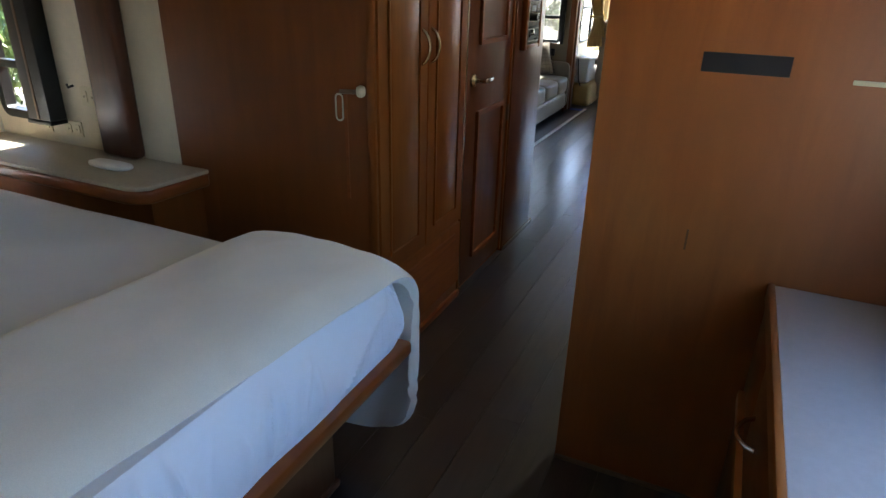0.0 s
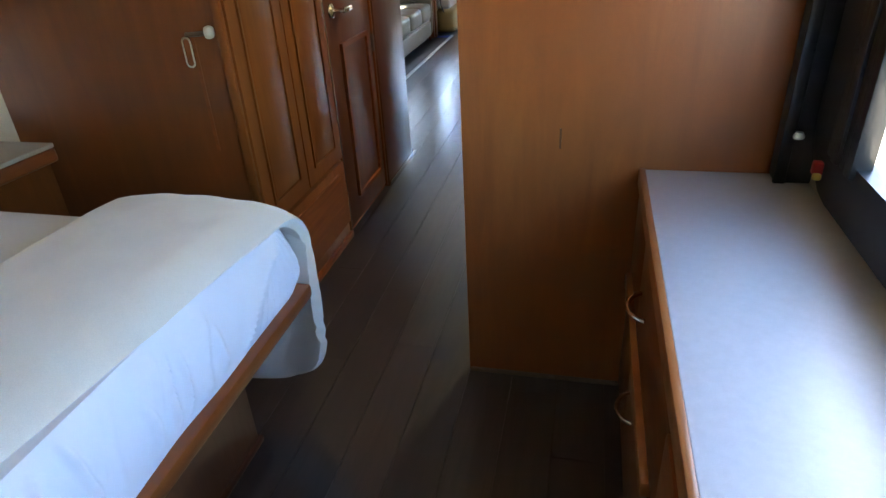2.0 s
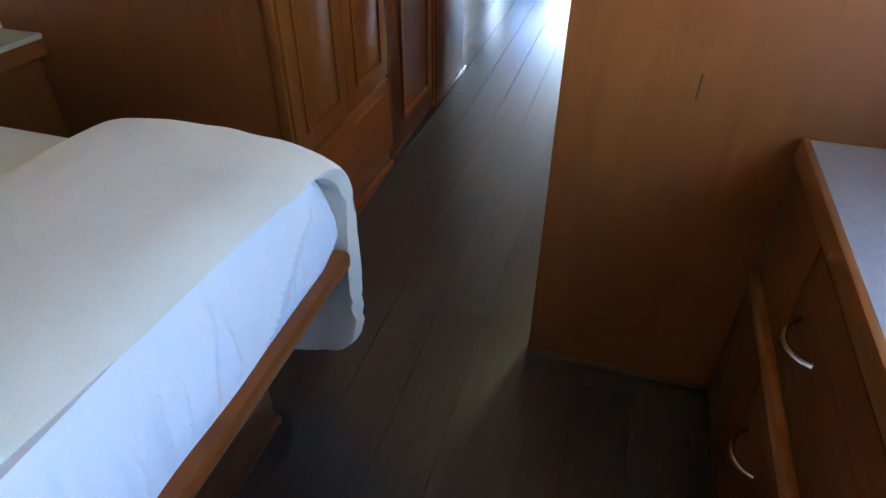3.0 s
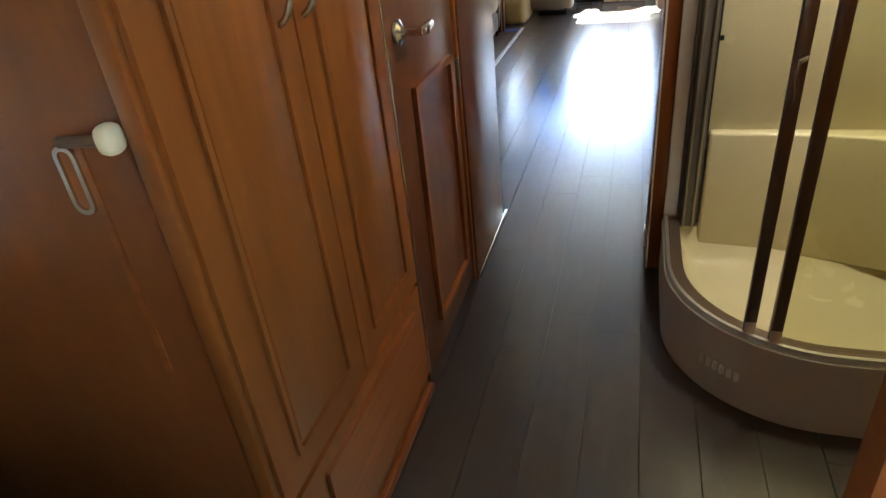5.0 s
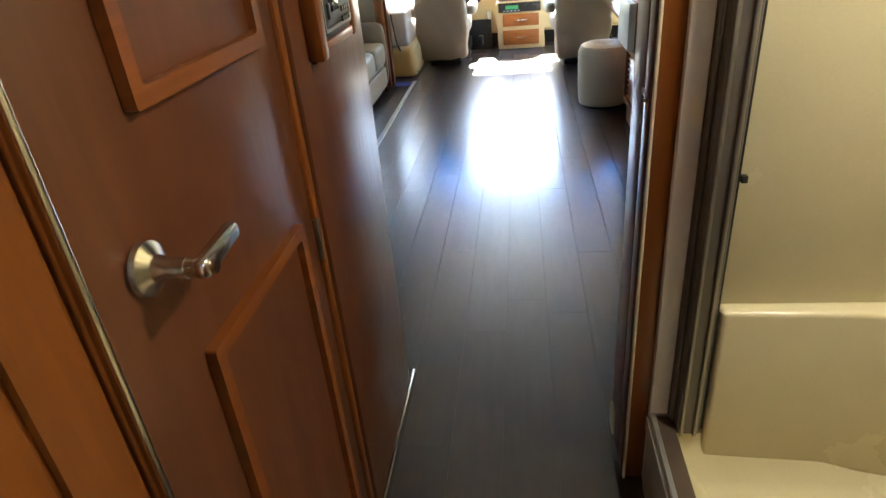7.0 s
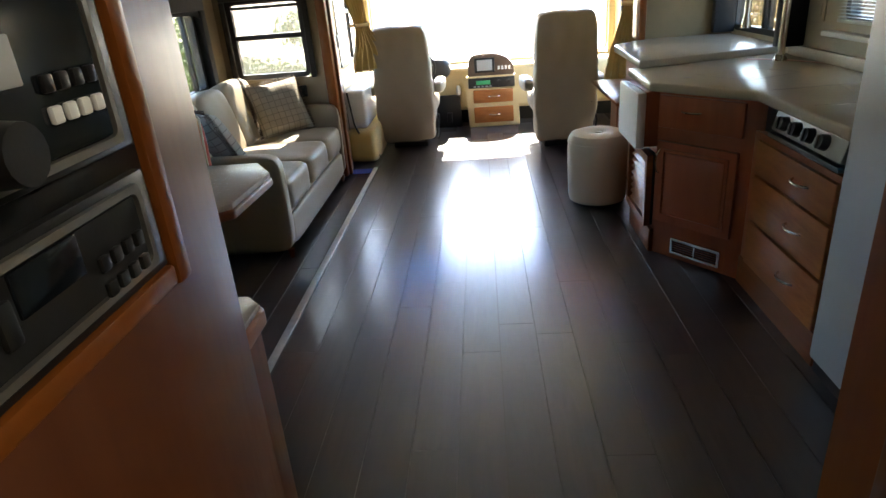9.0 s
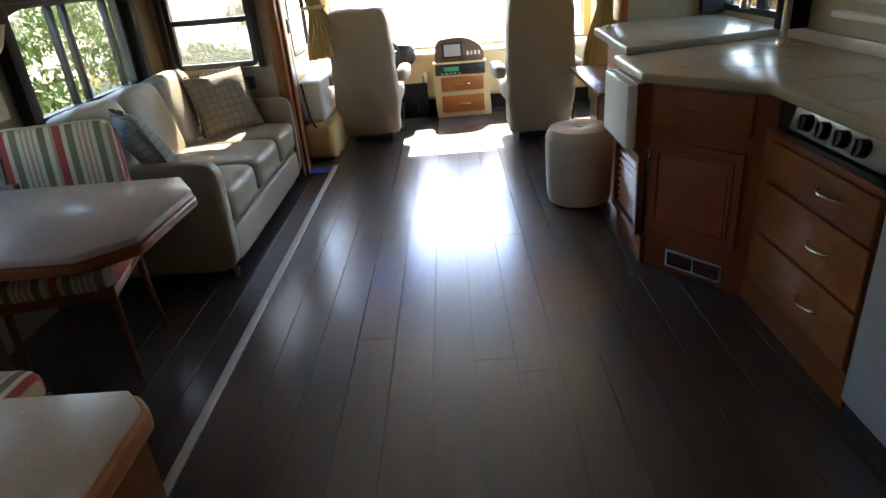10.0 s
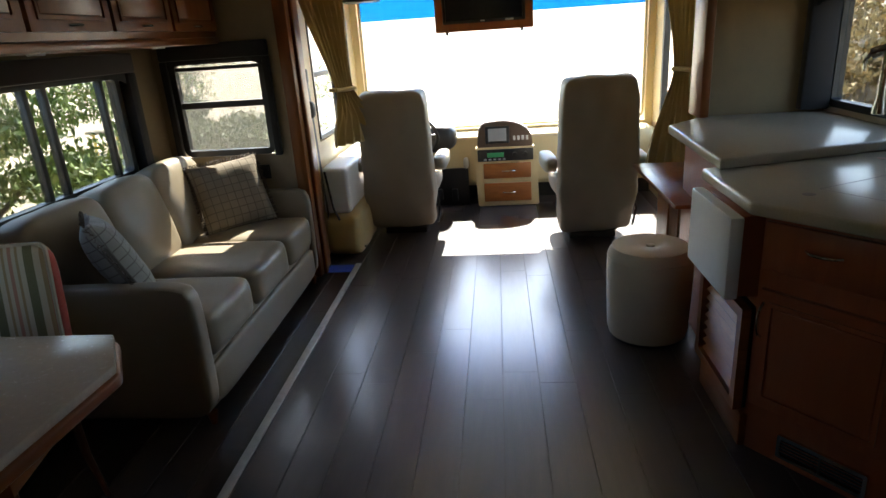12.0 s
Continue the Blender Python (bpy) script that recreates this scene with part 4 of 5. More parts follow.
for k, w in enumerate((0.05, 0.125)):
    part("side_strip", box(1.275, 2.985 + (0, 0.06)[k], 0.022, 1.2845, 2.985 + (0, 0.06)[k] + w, CZ, 0.004), DOORWOOD, jb)
part("floor_plate", box(1.269, 3.11, 0.03, 1.275, 3.165, 0.11, 0.002), IVORY, jb)
hp = part("hasp", box(1.274, 2.99, 1.038, 1.280, 3.06, 1.054, 0.003), BRONZE, jb, "small metal hasp")
part("staple", tube([(1.282, 2.99, 1.04), (1.266, 2.985, 1.045), (1.282, 2.975, 1.05)], 0.004, 6), NICKEL, hp)

# ---- lounge ----
sofa = thing("sofa", (-0.6, 6.7, 0), "cream vinyl sofa with three seats and low arms", "sofa")
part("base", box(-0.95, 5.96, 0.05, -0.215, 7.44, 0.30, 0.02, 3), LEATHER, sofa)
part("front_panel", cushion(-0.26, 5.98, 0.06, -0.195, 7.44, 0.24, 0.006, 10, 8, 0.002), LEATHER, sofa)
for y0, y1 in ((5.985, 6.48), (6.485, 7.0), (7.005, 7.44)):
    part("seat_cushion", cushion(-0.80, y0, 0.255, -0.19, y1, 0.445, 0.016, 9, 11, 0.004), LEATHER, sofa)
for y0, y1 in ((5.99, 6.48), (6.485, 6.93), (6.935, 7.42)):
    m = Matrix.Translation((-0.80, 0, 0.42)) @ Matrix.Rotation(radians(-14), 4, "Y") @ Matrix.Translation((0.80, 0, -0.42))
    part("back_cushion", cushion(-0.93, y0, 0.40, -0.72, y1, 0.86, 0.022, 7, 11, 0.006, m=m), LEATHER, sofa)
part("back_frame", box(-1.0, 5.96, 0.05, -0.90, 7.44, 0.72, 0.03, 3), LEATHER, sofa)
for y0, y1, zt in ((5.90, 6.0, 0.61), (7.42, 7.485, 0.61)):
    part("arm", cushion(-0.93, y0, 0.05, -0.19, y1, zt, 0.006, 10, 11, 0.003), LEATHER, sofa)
for y in (5.95, 7.42):
    part("foot", lathe([(0.012, 0), (0.016, 0.02), (0.022, 0.055)], 12, (-0.22, y, 0)), CHERRY, sofa)


def pillow(name, m, s, mat, label):
    t = thing(name, None, label, "cushion", m=m)
    def shape():
        b = bmesh.new()
        bmesh.ops.create_cube(b, size=2.0)
        bmesh.ops.subdivide_edges(b, edges=b.edges[:], cuts=11, use_grid_fill=True)
        for v in b.verts:
            x, y, z = v.co
            edge = max(0.0, (1 - x ** 4) * (1 - y ** 4))
            v.co = Vector((x * s / 2 * (1 - 0.05 * (1 - y * y)), y * s / 2 * (1 - 0.05 * (1 - x * x)), z * (0.012 + 0.06 * edge ** 0.6) + 0.006 * noise.noise((x * 2, y * 2, z))))
        return b
    part("cover", shape(), mat, t, local=True)
    rnd = random.Random(3)
    b = bmesh.new()
    for side in range(4):
        for k in range(60):
            a = -1 + 2 * (k + 0.5) / 60
            o, q = (a * s / 2, s / 2 * 0.99), rnd.uniform(-0.008, 0.008)
            p0 = (o[0], o[1], 0) if side == 0 else (o[0], -o[1], 0) if side == 1 else (o[1], o[0], 0) if side == 2 else (-o[1], o[0], 0)
            out = Vector((p0[0] if side > 1 else q * 20, p0[1] if side < 2 else q * 20, rnd.uniform(-0.1, 0.1))).normalized() * 0.022
            join(b, tube([p0, Vector(p0) + out], 0.0022, 4))
    part("fringe", b, FRINGE, t, "dark brown fringe", local=True)
    return t


def lean(x, y, z, ry, rz, spin=0):
    return Matrix.Translation((x, y, z)) @ Matrix.Rotation(radians(rz), 4, "Z") @ Matrix.Rotation(radians(ry), 4, "Y") @ Matrix.Rotation(radians(spin), 4, "Z")


pillow("throw_pillow", lean(-0.58, 7.27, 0.635, 66, -52, 4), 0.40, PLAID, "fringed plaid pillow leaning in the sofa's far corner")
pillow("throw_pillow", lean(-0.58, 6.13, 0.645, 66, 38, -6), 0.42, PLAID_BLUE, "pale plaid fringed pillow leaning on the sofa's arm")

uc = thing("overhead_cabinet", (-0.8, 6.0, 1.47), "cherry overhead cabinet with arched doors above the sofa", "cabinet")
part("body", box(-1.018, 3.9, 1.50, -0.60, 7.48, CZ - 0.003, 0.004), CHERRY, uc)
part("light_rail", box(-1.018, 3.9, 1.465, -0.585, 7.48, 1.50, 0.008), CHERRY_RAIL, uc)
for k in range(7):
    y = 7.22 - k * 0.50
    d = raised_door(uc, on_x(-0.60, y, 1.775), 0.48, 0.49, CHERRY, 0.05)
    part("handle", tube(arc_points((-0.578, y - 0.035, 1.555), (-0.578, y + 0.035, 1.555), (0.022, 0, 0), 8), 0.005, 8), NICKEL, d, "brushed metal handle")
for y in (6.2, 7.1):
    part("puck_light", lathe([(0.03, 0), (0.034, 0.008)], 16, (-0.75, y, 1.457)), ALU, uc)

# outlet on slide end wall
wall_plate("wall_outlet", on_y(-0.465, 7.499, 0.714), 0.10, 0.085, "black outlet plate beside the sofa", "socket", BLACK)
wall_plate("wall_switch", on_x(-1.018, 5.83, 0.955), 0.075, 0.12, "ivory switch plate near the dinette", "switch")
wall_plate("wall_outlet", on_x(-1.018, 5.70, 0.93), 0.10, 0.075, "ivory outlet plate near the dinette")
sc = thing("wall_sconce", (-1.0, 5.80, 1.15), "wall sconce with a cream flared glass shade", "wall lamp")
part("backplate", plate(0.06, 0.12, 0.015, 0.028, on_x(-1.011, 5.80, 1.14)), NICKEL, sc)
part("arm", tube([(-1.0, 5.80, 1.12), (-0.95, 5.80, 1.12), (-0.935, 5.80, 1.17)], 0.008, 8), NICKEL, sc)
part("shade", lathe([(0.025, 0), (0.045, 0.03), (0.075, 0.11), (0.072, 0.11), (0.042, 0.03), (0.02, 0.004)], 24, (-0.935, 5.80, 1.17)), IVORY, sc, "cream flared shade")
mr = thing("wall_clock", (-1.0, 5.735, 1.17), "small round clock with a dark rim on the wall", "clock")
part("rim", lathe([(0.045, 0), (0.058, 0.0), (0.06, 0.012), (0.05, 0.018), (0.045, 0.01)], 28), BRONZE, mr, local=True).matrix_basis = Matrix.Translation((-0.018, 0, 0)) @ Matrix.Rotation(radians(90), 4, "Y")
part("face", lathe([(0.0, 0), (0.046, 0.0), (0.046, 0.006), (0.0, 0.006)], 28), WHITE, mr, local=True).matrix_basis = Matrix.Translation((-0.018, 0, 0)) @ Matrix.Rotation(radians(90), 4, "Y")
wl2 = thing("wall_ledge", (-0.9, 5.6, 0.66), "beige wall ledge with a cherry edge beside the dinette", "shelf")
part("top", box(-1.018, 5.42, 0.70, -0.78, 5.885, 0.722, 0.003), TABLETOP, wl2)
part("edge", box(-0.785, 5.42, 0.665, -0.765, 5.885, 0.724, 0.005), CHERRY_RAIL, wl2)

# dinette
tb = thing("dinette_table", (-0.5, 4.95, 0), "beige topped dinette table with clipped corners and wood edge", "table")
tp = [(-1.0, 4.63), (-0.10, 4.63), (0.03, 4.74), (0.045, 5.12), (-0.06, 5.285), (-1.0, 5.285)]
part("top", prism(tp, 0.722, 0.745, 0.004), TABLETOP, tb)
part("edge", prism([(x + (0.006 if x > -0.5 else 0), y + (0.006 if y > 5 else -0.006)) for x, y in tp], 0.685, 0.722, 0.012, 3), CHERRY_RAIL, tb, "cherry edge")
part("apron", box(-0.98, 4.76, 0.64, -0.16, 5.16, 0.685), CHERRY, tb)
# the darkest wood here puts the shade under the table into the pedestal's colour
part("pedestal", box(-0.84, 4.88, 0.0, -0.74, 5.04, 0.64, 0.02), DARKWOOD, tb, "pedestal darkened for the shade under the table")


def dining_chair(m, label):
    """Local: seat faces -y, the backrest at +y."""
    t = thing("dining_chair", None, label, "chair", "dinette chairs", m)
    part("seat", cushion(-0.21, -0.22, 0.40, 0.21, 0.21, 0.48, 0.012, 7, 9, 0.003), STRIPE, t, "striped cushion", True)
    part("seat_frame", box(-0.20, -0.21, 0.36, 0.20, 0.20, 0.41, 0.01), CHERRY, t, local=True)
    mm = Matrix.Translation((0, 0.20, 0.45)) @ Matrix.Rotation(radians(-9), 4, "X") @ Matrix.Translation((0, -0.20, -0.45))
    part("backrest", cushion(-0.215, 0.165, 0.46, 0.215, 0.225, 0.92, 0.010, 9, 11, 0.002, m=mm), STRIPE, t, "striped upholstered back", True)
    part("piping", ring(0.435, 0.475, 0.008, 0.014, 0.03, mm @ on_y(0, 0.168, 0.69)), PIPING, t, "beige corded piping", local=True)
    for x, y, dx, dy in ((-0.18, -0.19, -0.01, -0.03), (0.18, -0.19, 0.01, -0.03), (-0.18, 0.18, -0.01, 0.05), (0.18, 0.18, 0.01, 0.05)):
        part("leg", tube([(x, y, 0.38), (x + dx * 0.3, y + dy * 0.2, 0.2), (x + dx, y + dy, 0.0)], 0.017, 8, 0.55), DOORWOOD, t, local=True)
    return t


dining_chair(Matrix.Translation((-0.56, 5.27, 0)) @ Matrix.Rotation(radians(12), 4, "Z"), "striped upholstered dining chair pushed under the dinette table")
dining_chair(Matrix.Translation((-0.40, 4.30, 0)) @ Matrix.Rotation(math.pi, 4, "Z"), "striped upholstered dining chair with its back to the cabinet")

lc = thing("half_height_cabinet", (0.2, 3.42, 0), "low cherry cabinet with a beige top and honey wood edge", "cabinet")
lp = [(-0.34, 3.345), (0.366, 3.345), (0.366, 4.01), (0.325, 4.055), (-0.20, 4.055), (-0.34, 3.95)]
part("top", prism(lp, 0.708, 0.724, 0.003), TABLETOP, lc)
part("edge", prism([(x + (0.010 if x > 0.3 else 0), y + (0.010 if y > 3.5 else 0)) for x, y in lp], 0.662, 0.710, 0.012, 3), OAK, lc, "honey wood edge")
part("body", prism([(x - (0.006 if x > 0.3 else 0), y - (0.006 if y > 3.5 else 0)) for x, y in lp], 0.0, 0.662, 0.003), CHERRY, lc)
part("base_strip", box(0.361, 3.345, 0.0, 0.372, 4.0, 0.032, 0.004), CHERRY_RAIL, lc)
single("wall_corridor_end", box(-0.295, 3.29, 0.0, 0.603, 3.335, CZ, 0.002), CHERRY, "dark cherry back of the bathroom behind the low cabinet", kind="structure")

# captain's chairs
def captain_chair(x, y, top, yaw, label):
    m = Matrix.Translation((x, y, 0)) @ Matrix.Rotation(radians(yaw), 4, "Z")
    t = thing("captain_chair", None, label, "car seat", "captain's chairs", m)
    mm = Matrix.Translation((0, 0, 0.30)) @ Matrix.Rotation(radians(4), 4, "X") @ Matrix.Translation((0, 0, -0.30))
    def back():
        b = cushion(-0.255, -0.02, 0.065, 0.255, 0.13, top, 0.012, 14, 25, 0.014, 7.0)
        for v in b.verts:
            s = 1 - 0.07 * max(0, (v.co.z - 0.5) / (top - 0.5)) - 0.05 * max(0, (0.42 - v.co.z) / 0.3)
            v.co.x *= s
            v.co.y += 0.05 * max(0, (0.45 - v.co.z) / 0.3) ** 2
        return b
    part("backrest", back(), LEATHER_SEAT, t, "taupe vinyl backrest", True).matrix_basis = mm
    part("seat", cushion(-0.25, 0.10, 0.30, 0.25, 0.60, 0.47, 0.02, 8, 11, 0.005), LEATHER_SEAT, t, local=True)
    for s in (-1, 1):
        part("armrest", cushion(s * 0.30 - 0.045, 0.04, 0.50, s * 0.30 + 0.045, 0.42, 0.60, 0.008, 5, 8, 0.003), LEATHER_SEAT, t, local=True)
    part("pedestal", box(-0.17, 0.12, 0.05, 0.17, 0.50, 0.30, 0.02), BLACK, t, local=True)
    part("base_plate", box(-0.16, 0.14, 0.0, 0.16, 0.54, 0.05, 0.01), BLACK, t, local=True)
    part("seam", box(-0.215, -0.022, 0.40, 0.215, -0.012, 0.404, 0.001), BLACK, t, local=True).matrix_basis = mm
    part("side_lever", tube([(0.26, 0.10, 0.34), (0.28, 0.08, 0.22), (0.26, 0.09, 0.10)], 0.008, 6), BLACK, t, local=True)
    return t


captain_chair(0.235, 8.25, 1.08, -2, "taupe vinyl captain's chair at the wheel, seen from behind")
captain_chair(1.62, 7.98, 1.12, 3, "taupe vinyl captain's chair of the passenger, seen from behind")

# dash and console
ds = thing("dashboard", (1.0, 9.3, 0), "cream moulded dashboard under the windscreen", "dashboard")
part("body", box(-0.25, 9.16, 0.16, 2.28, 9.44, 0.60, 0.05, 4), DASH, ds)
part("kick_panel", box(-0.25, 9.36, 0.0, 2.28, 9.44, 0.16), BLACK, ds)
part("instrument_hood", cushion(-0.05, 8.98, 0.50, 0.60, 9.30, 0.72, 0.02, 5, 9, 0), BLACK, ds)
part("pedal_recess", box(0.36, 9.14, 0.0, 0.70, 9.20, 0.33, 0.01), BLACK, ds)
for x in (0.45, 0.58):
    part("pedal", box(x - 0.025, 9.08, 0.06, x + 0.025, 9.12, 0.16, 0.008), BLACK, ds)
whl = thing("steering_wheel", (0.27, 8.85, 0.55), "black steering wheel behind the driver's chair", "steering wheel", m=Matrix.Translation((0.27, 8.87, 0.66)) @ Matrix.Rotation(radians(-58), 4, "X"))
part("rim", tube([(0.21 * math.cos(k * math.pi / 16), 0.21 * math.sin(k * math.pi / 16), 0) for k in range(33)], 0.014, 8), BLACK, whl, local=True)
part("hub", lathe([(0.05, -0.02), (0.06, 0), (0.03, 0.02)], 16), BLACK, whl, local=True)
part("spoke", box(-0.2, -0.016, -0.006, 0.2, 0.016, 0.006, 0.004), BLACK, whl, local=True)
part("column", tube([(0, 0, -0.02), (0, 0.0, -0.30)], 0.03, 10), BLACK, whl, local=True)

cs = thing("console", (1.02, 9.12, 0), "cream centre console with wooden drawers, radio and monitor", "console")
pts = [(0.78, 0.0), (1.30, 0.0), (1.285, 0.43), (1.26, 0.50), (0.77, 0.50), (0.765, 0.43)]
bm = bmesh.new()
f = bm.faces.new([bm.verts.new((x, 9.07, z)) for x, z in pts])
ex = bmesh.ops.extrude_face_region(bm, geom=[f])
bmesh.ops.translate(bm, verts=[g for g in ex["geom"] if isinstance(g, bmesh.types.BMVert)], vec=(0, 0.28, 0))
bmesh.ops.bevel(bm, geom=bm.edges[:], offset=0.008, segments=2, affect="EDGES")
part("body", bm, DASH, cs)
for z0, z1 in ((0.045, 0.205), (0.245, 0.375)):
    d = part("drawer_front", box(0.835, 9.052, z0, 1.235, 9.072, z1, 0.006), OAK, cs, "honey wood drawer")
    part("handle", tube(arc_points((0.99, 9.05, (z0 + z1) / 2), (1.10, 9.05, (z0 + z1) / 2), (0, -0.02, 0), 8), 0.005, 8), NICKEL, d)
rd = part("radio", box(0.79, 9.045, 0.395, 1.255, 9.075, 0.495, 0.006), BLACK, cs, "black car radio")
part("display", box(0.87, 9.041, 0.43, 1.01, 9.046, 0.468, 0.001), plain("green_display", (0.06, 0.35, 0.14), 0.3), rd)
for k in range(5):
    part("radio_button", box(0.84 + k * 0.04, 9.040, 0.405, 0.865 + k * 0.04, 9.046, 0.418, 0.002), GREY, rd)
part("volume_knob", tube([(1.10, 9.046, 0.45), (1.10, 9.03, 0.45)], 0.018, 14), BLACK, rd)
part("volume_knob", tube([(1.19, 9.046, 0.45), (1.19, 9.03, 0.45)], 0.018, 14), BLACK, rd)
bm = bmesh.new()
ar = [(0.79, 0.50), (1.25, 0.50), (1.25, 0.56)] + [(0.985 + 0.265 * math.cos(radians(a)), 0.56 + 0.17 * math.sin(radians(a))) for a in range(15, 105, 15)] + [(0.84, 0.715), (0.80, 0.65)]
f = bm.faces.new([bm.verts.new((x, 9.06, z)) for x, z in ar])
ex = bmesh.ops.extrude_face_region(bm, geom=[f])
bmesh.ops.translate(bm, verts=[g for g in ex["geom"] if isinstance(g, bmesh.types.BMVert)], vec=(0, 0.16, 0))
bmesh.ops.bevel(bm, geom=bm.edges[:], offset=0.01, segments=2, affect="EDGES")
pod = part("gauge_pod", bm, BRONZE, cs, "dark rounded gauge pod")
part("pod_border", prism([(0.775, 9.05), (1.265, 9.05), (1.265, 9.2), (0.775, 9.2)], 0.495, 0.512, 0.004), DASH, pod)
mo = part("monitor", box(0.86, 9.043, 0.545, 1.06, 9.062, 0.685, 0.006), BLACK, cs)
part("monitor_screen", box(0.885, 9.039, 0.565, 1.035, 9.044, 0.668, 0.002), GREY, mo)
for k in range(4):
    part("pod_switch", box(1.09 + k * 0.035, 9.046, 0.565, 1.11 + k * 0.035, 9.062, 0.60, 0.003), WHITE, cs)
tm = thing("microphone", (0.70, 9.13, 0.30), "small cream hand microphone clipped to the dash", "microphone")
part("body", cushion(0.665, 9.12, 0.33, 0.705, 9.16, 0.42, 0.004, 4, 4, 0), WHITE, tm)
part("cord", tube([(0.685, 9.14, 0.33), (0.69, 9.13, 0.25), (0.70, 9.15, 0.2)], 0.005, 6), BLACK, tm)

# television and overhead front cabinets
tv = thing("television", (0.90, 8.75, 1.44), "black television in a cherry frame hung over the windscreen", "television")
part("frame", ring(0.71, 0.60, 0.055, 0.10, 0.01, on_y(0.895, 8.72, 1.74)), CHERRY, tv)
part("back", box(0.55, 8.76, 1.45, 1.24, 8.99, CZ - 0.003), CHERRY, tv)
part("bezel", ring(0.62, 0.51, 0.03, 0.06, 0.01, on_y(0.895, 8.72, 1.74)), BLACK, tv)
part("screen", plate(0.58, 0.47, 0.02, 0.004, on_y(0.895, 8.735, 1.745)), SCREEN, tv)
part("badge", box(0.87, 8.686, 1.505, 0.90, 8.691, 1.511), ALU, tv)
part("label_sticker", box(1.05, 8.686, 1.50, 1.11, 8.691, 1.512), WHITE, tv)
for x in (0.62, 1.17):
    part("catch", tube([(x, 8.72, 1.44), (x, 8.72, 1.42)], 0.01, 8), BLACK, tv)


def front_cabinet(x0, x1, label):
    t = thing("overhead_cabinet", ((x0 + x1) / 2, 8.9, 1.74), label, "cabinet", "cab overhead cabinets")
    part("body", box(x0, 8.86, 1.755, x1, 9.40, CZ - 0.003, 0.004), CHERRY, t)
    part("light_rail", box(x0, 8.84, 1.735, x1, 9.40, 1.757, 0.006), CHERRY_RAIL, t)
    d = raised_door(t, on_y((x0 + x1) / 2, 8.86, 1.905), x1 - x0 - 0.02, 0.27, CHERRY, 0.045)
    xm = (x0 + x1) / 2
    part("handle", tube(arc_points((xm - 0.04, 8.838, 1.785), (xm + 0.04, 8.838, 1.785), (0, -0.02, 0), 8), 0.005, 8), NICKEL, d)
    return t


front_cabinet(0.02, 0.53, "cherry overhead cabinet with a dark glass door over the windscreen")
front_cabinet(1.26, 1.80, "cherry overhead cabinet over the windscreen")
ls = thing("overhead_cabinet", (-0.05, 8.4, 1.74), "cherry corner overhead cabinet above the driver", "cabinet", "cab overhead cabinets")
part("body", box(-0.255, 7.76, 1.755, 0.02, 9.40, CZ - 0.003, 0.004), CHERRY, ls)
for y in (8.1, 8.55):
    d = raised_door(ls, on_x(0.02, y, 1.905), 0.42, 0.27, CHERRY, 0.045)
rs = thing("overhead_cabinet", (2.1, 8.9, 1.74), "cherry corner overhead cabinet above the passenger", "cabinet", "cab overhead cabinets")
part("body", box(1.80, 8.5, 1.80, 2.295, 9.40, CZ - 0.003, 0.004), CHERRY, rs)
sv = single("sun_visor", box(-0.22, 8.98, 1.71, 0.05, 9.25, 1.73, 0.006), BLACK, "black sun visor folded up", "sun visor", base=(-0.1, 9.1, 1.71))

# curtains and belts
def curtain(x, y, ztop, zbot, tie, dx, dy, drift, label):
    """A drape that hangs from (x, y) towards (x + dx, y + dy), drawn in at its tie."""
    t = thing("curtain", (x, y, zbot), label, "curtain", "cab curtains")
    out = Vector((-dy, dx, 0)).normalized()
    def at(u, v):
        z = ztop + (zbot - ztop) * v
        d = (z - tie) / (ztop - tie) if z > tie else (tie - z) / (tie - zbot)
        d = min(1, abs(d))
        k = 0.30 + (0.40 if z > tie else 0.75) * (d * d * (3 - 2 * d)) ** 0.8
        w = 0.35 + drift * min(1.3, (ztop - z) / (ztop - tie)) + (u - 0.35) * k
        ripple = 0.022 * math.sin(u * 38 + 2 * math.sin(v * 4)) + 0.01 * math.sin(u * 83 + 5 * v)
        return Vector((x + dx * w, y + dy * w, z)) + out * ripple * (0.5 + 0.5 * d)
    c = part("drape", grid_sheet(90, 40, at), CURTAIN, t)
    m = c.modifiers.new("thick", "SOLIDIFY")
    m.thickness = 0.004
    p = Vector((x + dx * (0.35 + drift), y + dy * (0.35 + drift), tie))
    e = Vector((dx, dy, 0)) * 0.17
    part("tieback", tube([p - e - out * 0.03, p - out * 0.045, p + e - out * 0.03, p + e + out * 0.03, p - e + out * 0.03], 0.014, 8), CURTAIN, t, "gold tieback band")
    return t


curtain(-0.235, 7.80, 1.75, 0.76, 1.13, 0.27, 0.40, 0.32, "gold curtain tied back beside the driver's window")
curtain(2.17, 7.60, 1.98, 0.50, 1.15, -0.24, 0.42, 0.0, "gold curtain tied back beside the entry door")


def belt(m, label):
    t = thing("seat_belt", None, label, "seat belt", "cab seat belts", m)
    part("anchor", box(-0.012, -0.02, 0.22, 0.012, 0.02, 0.30, 0.006), BLACK, t, local=True)
    part("guide", cushion(-0.03, -0.04, 0.0, 0.03, 0.04, 0.10, 0.004, 4, 4, 0), BLACK, t, local=True)
    part("strap", grid_sheet(1, 8, lambda u, v: Vector((0.004, (u - 0.5) * 0.045 + v * 0.1, 0.28 - 1.15 * v + 0.1 * v * v))), BLACK, t, local=True)
    return t


belt(Matrix.Translation((-0.225, 7.84, 0.98)), "black seat belt hanging on the trim")
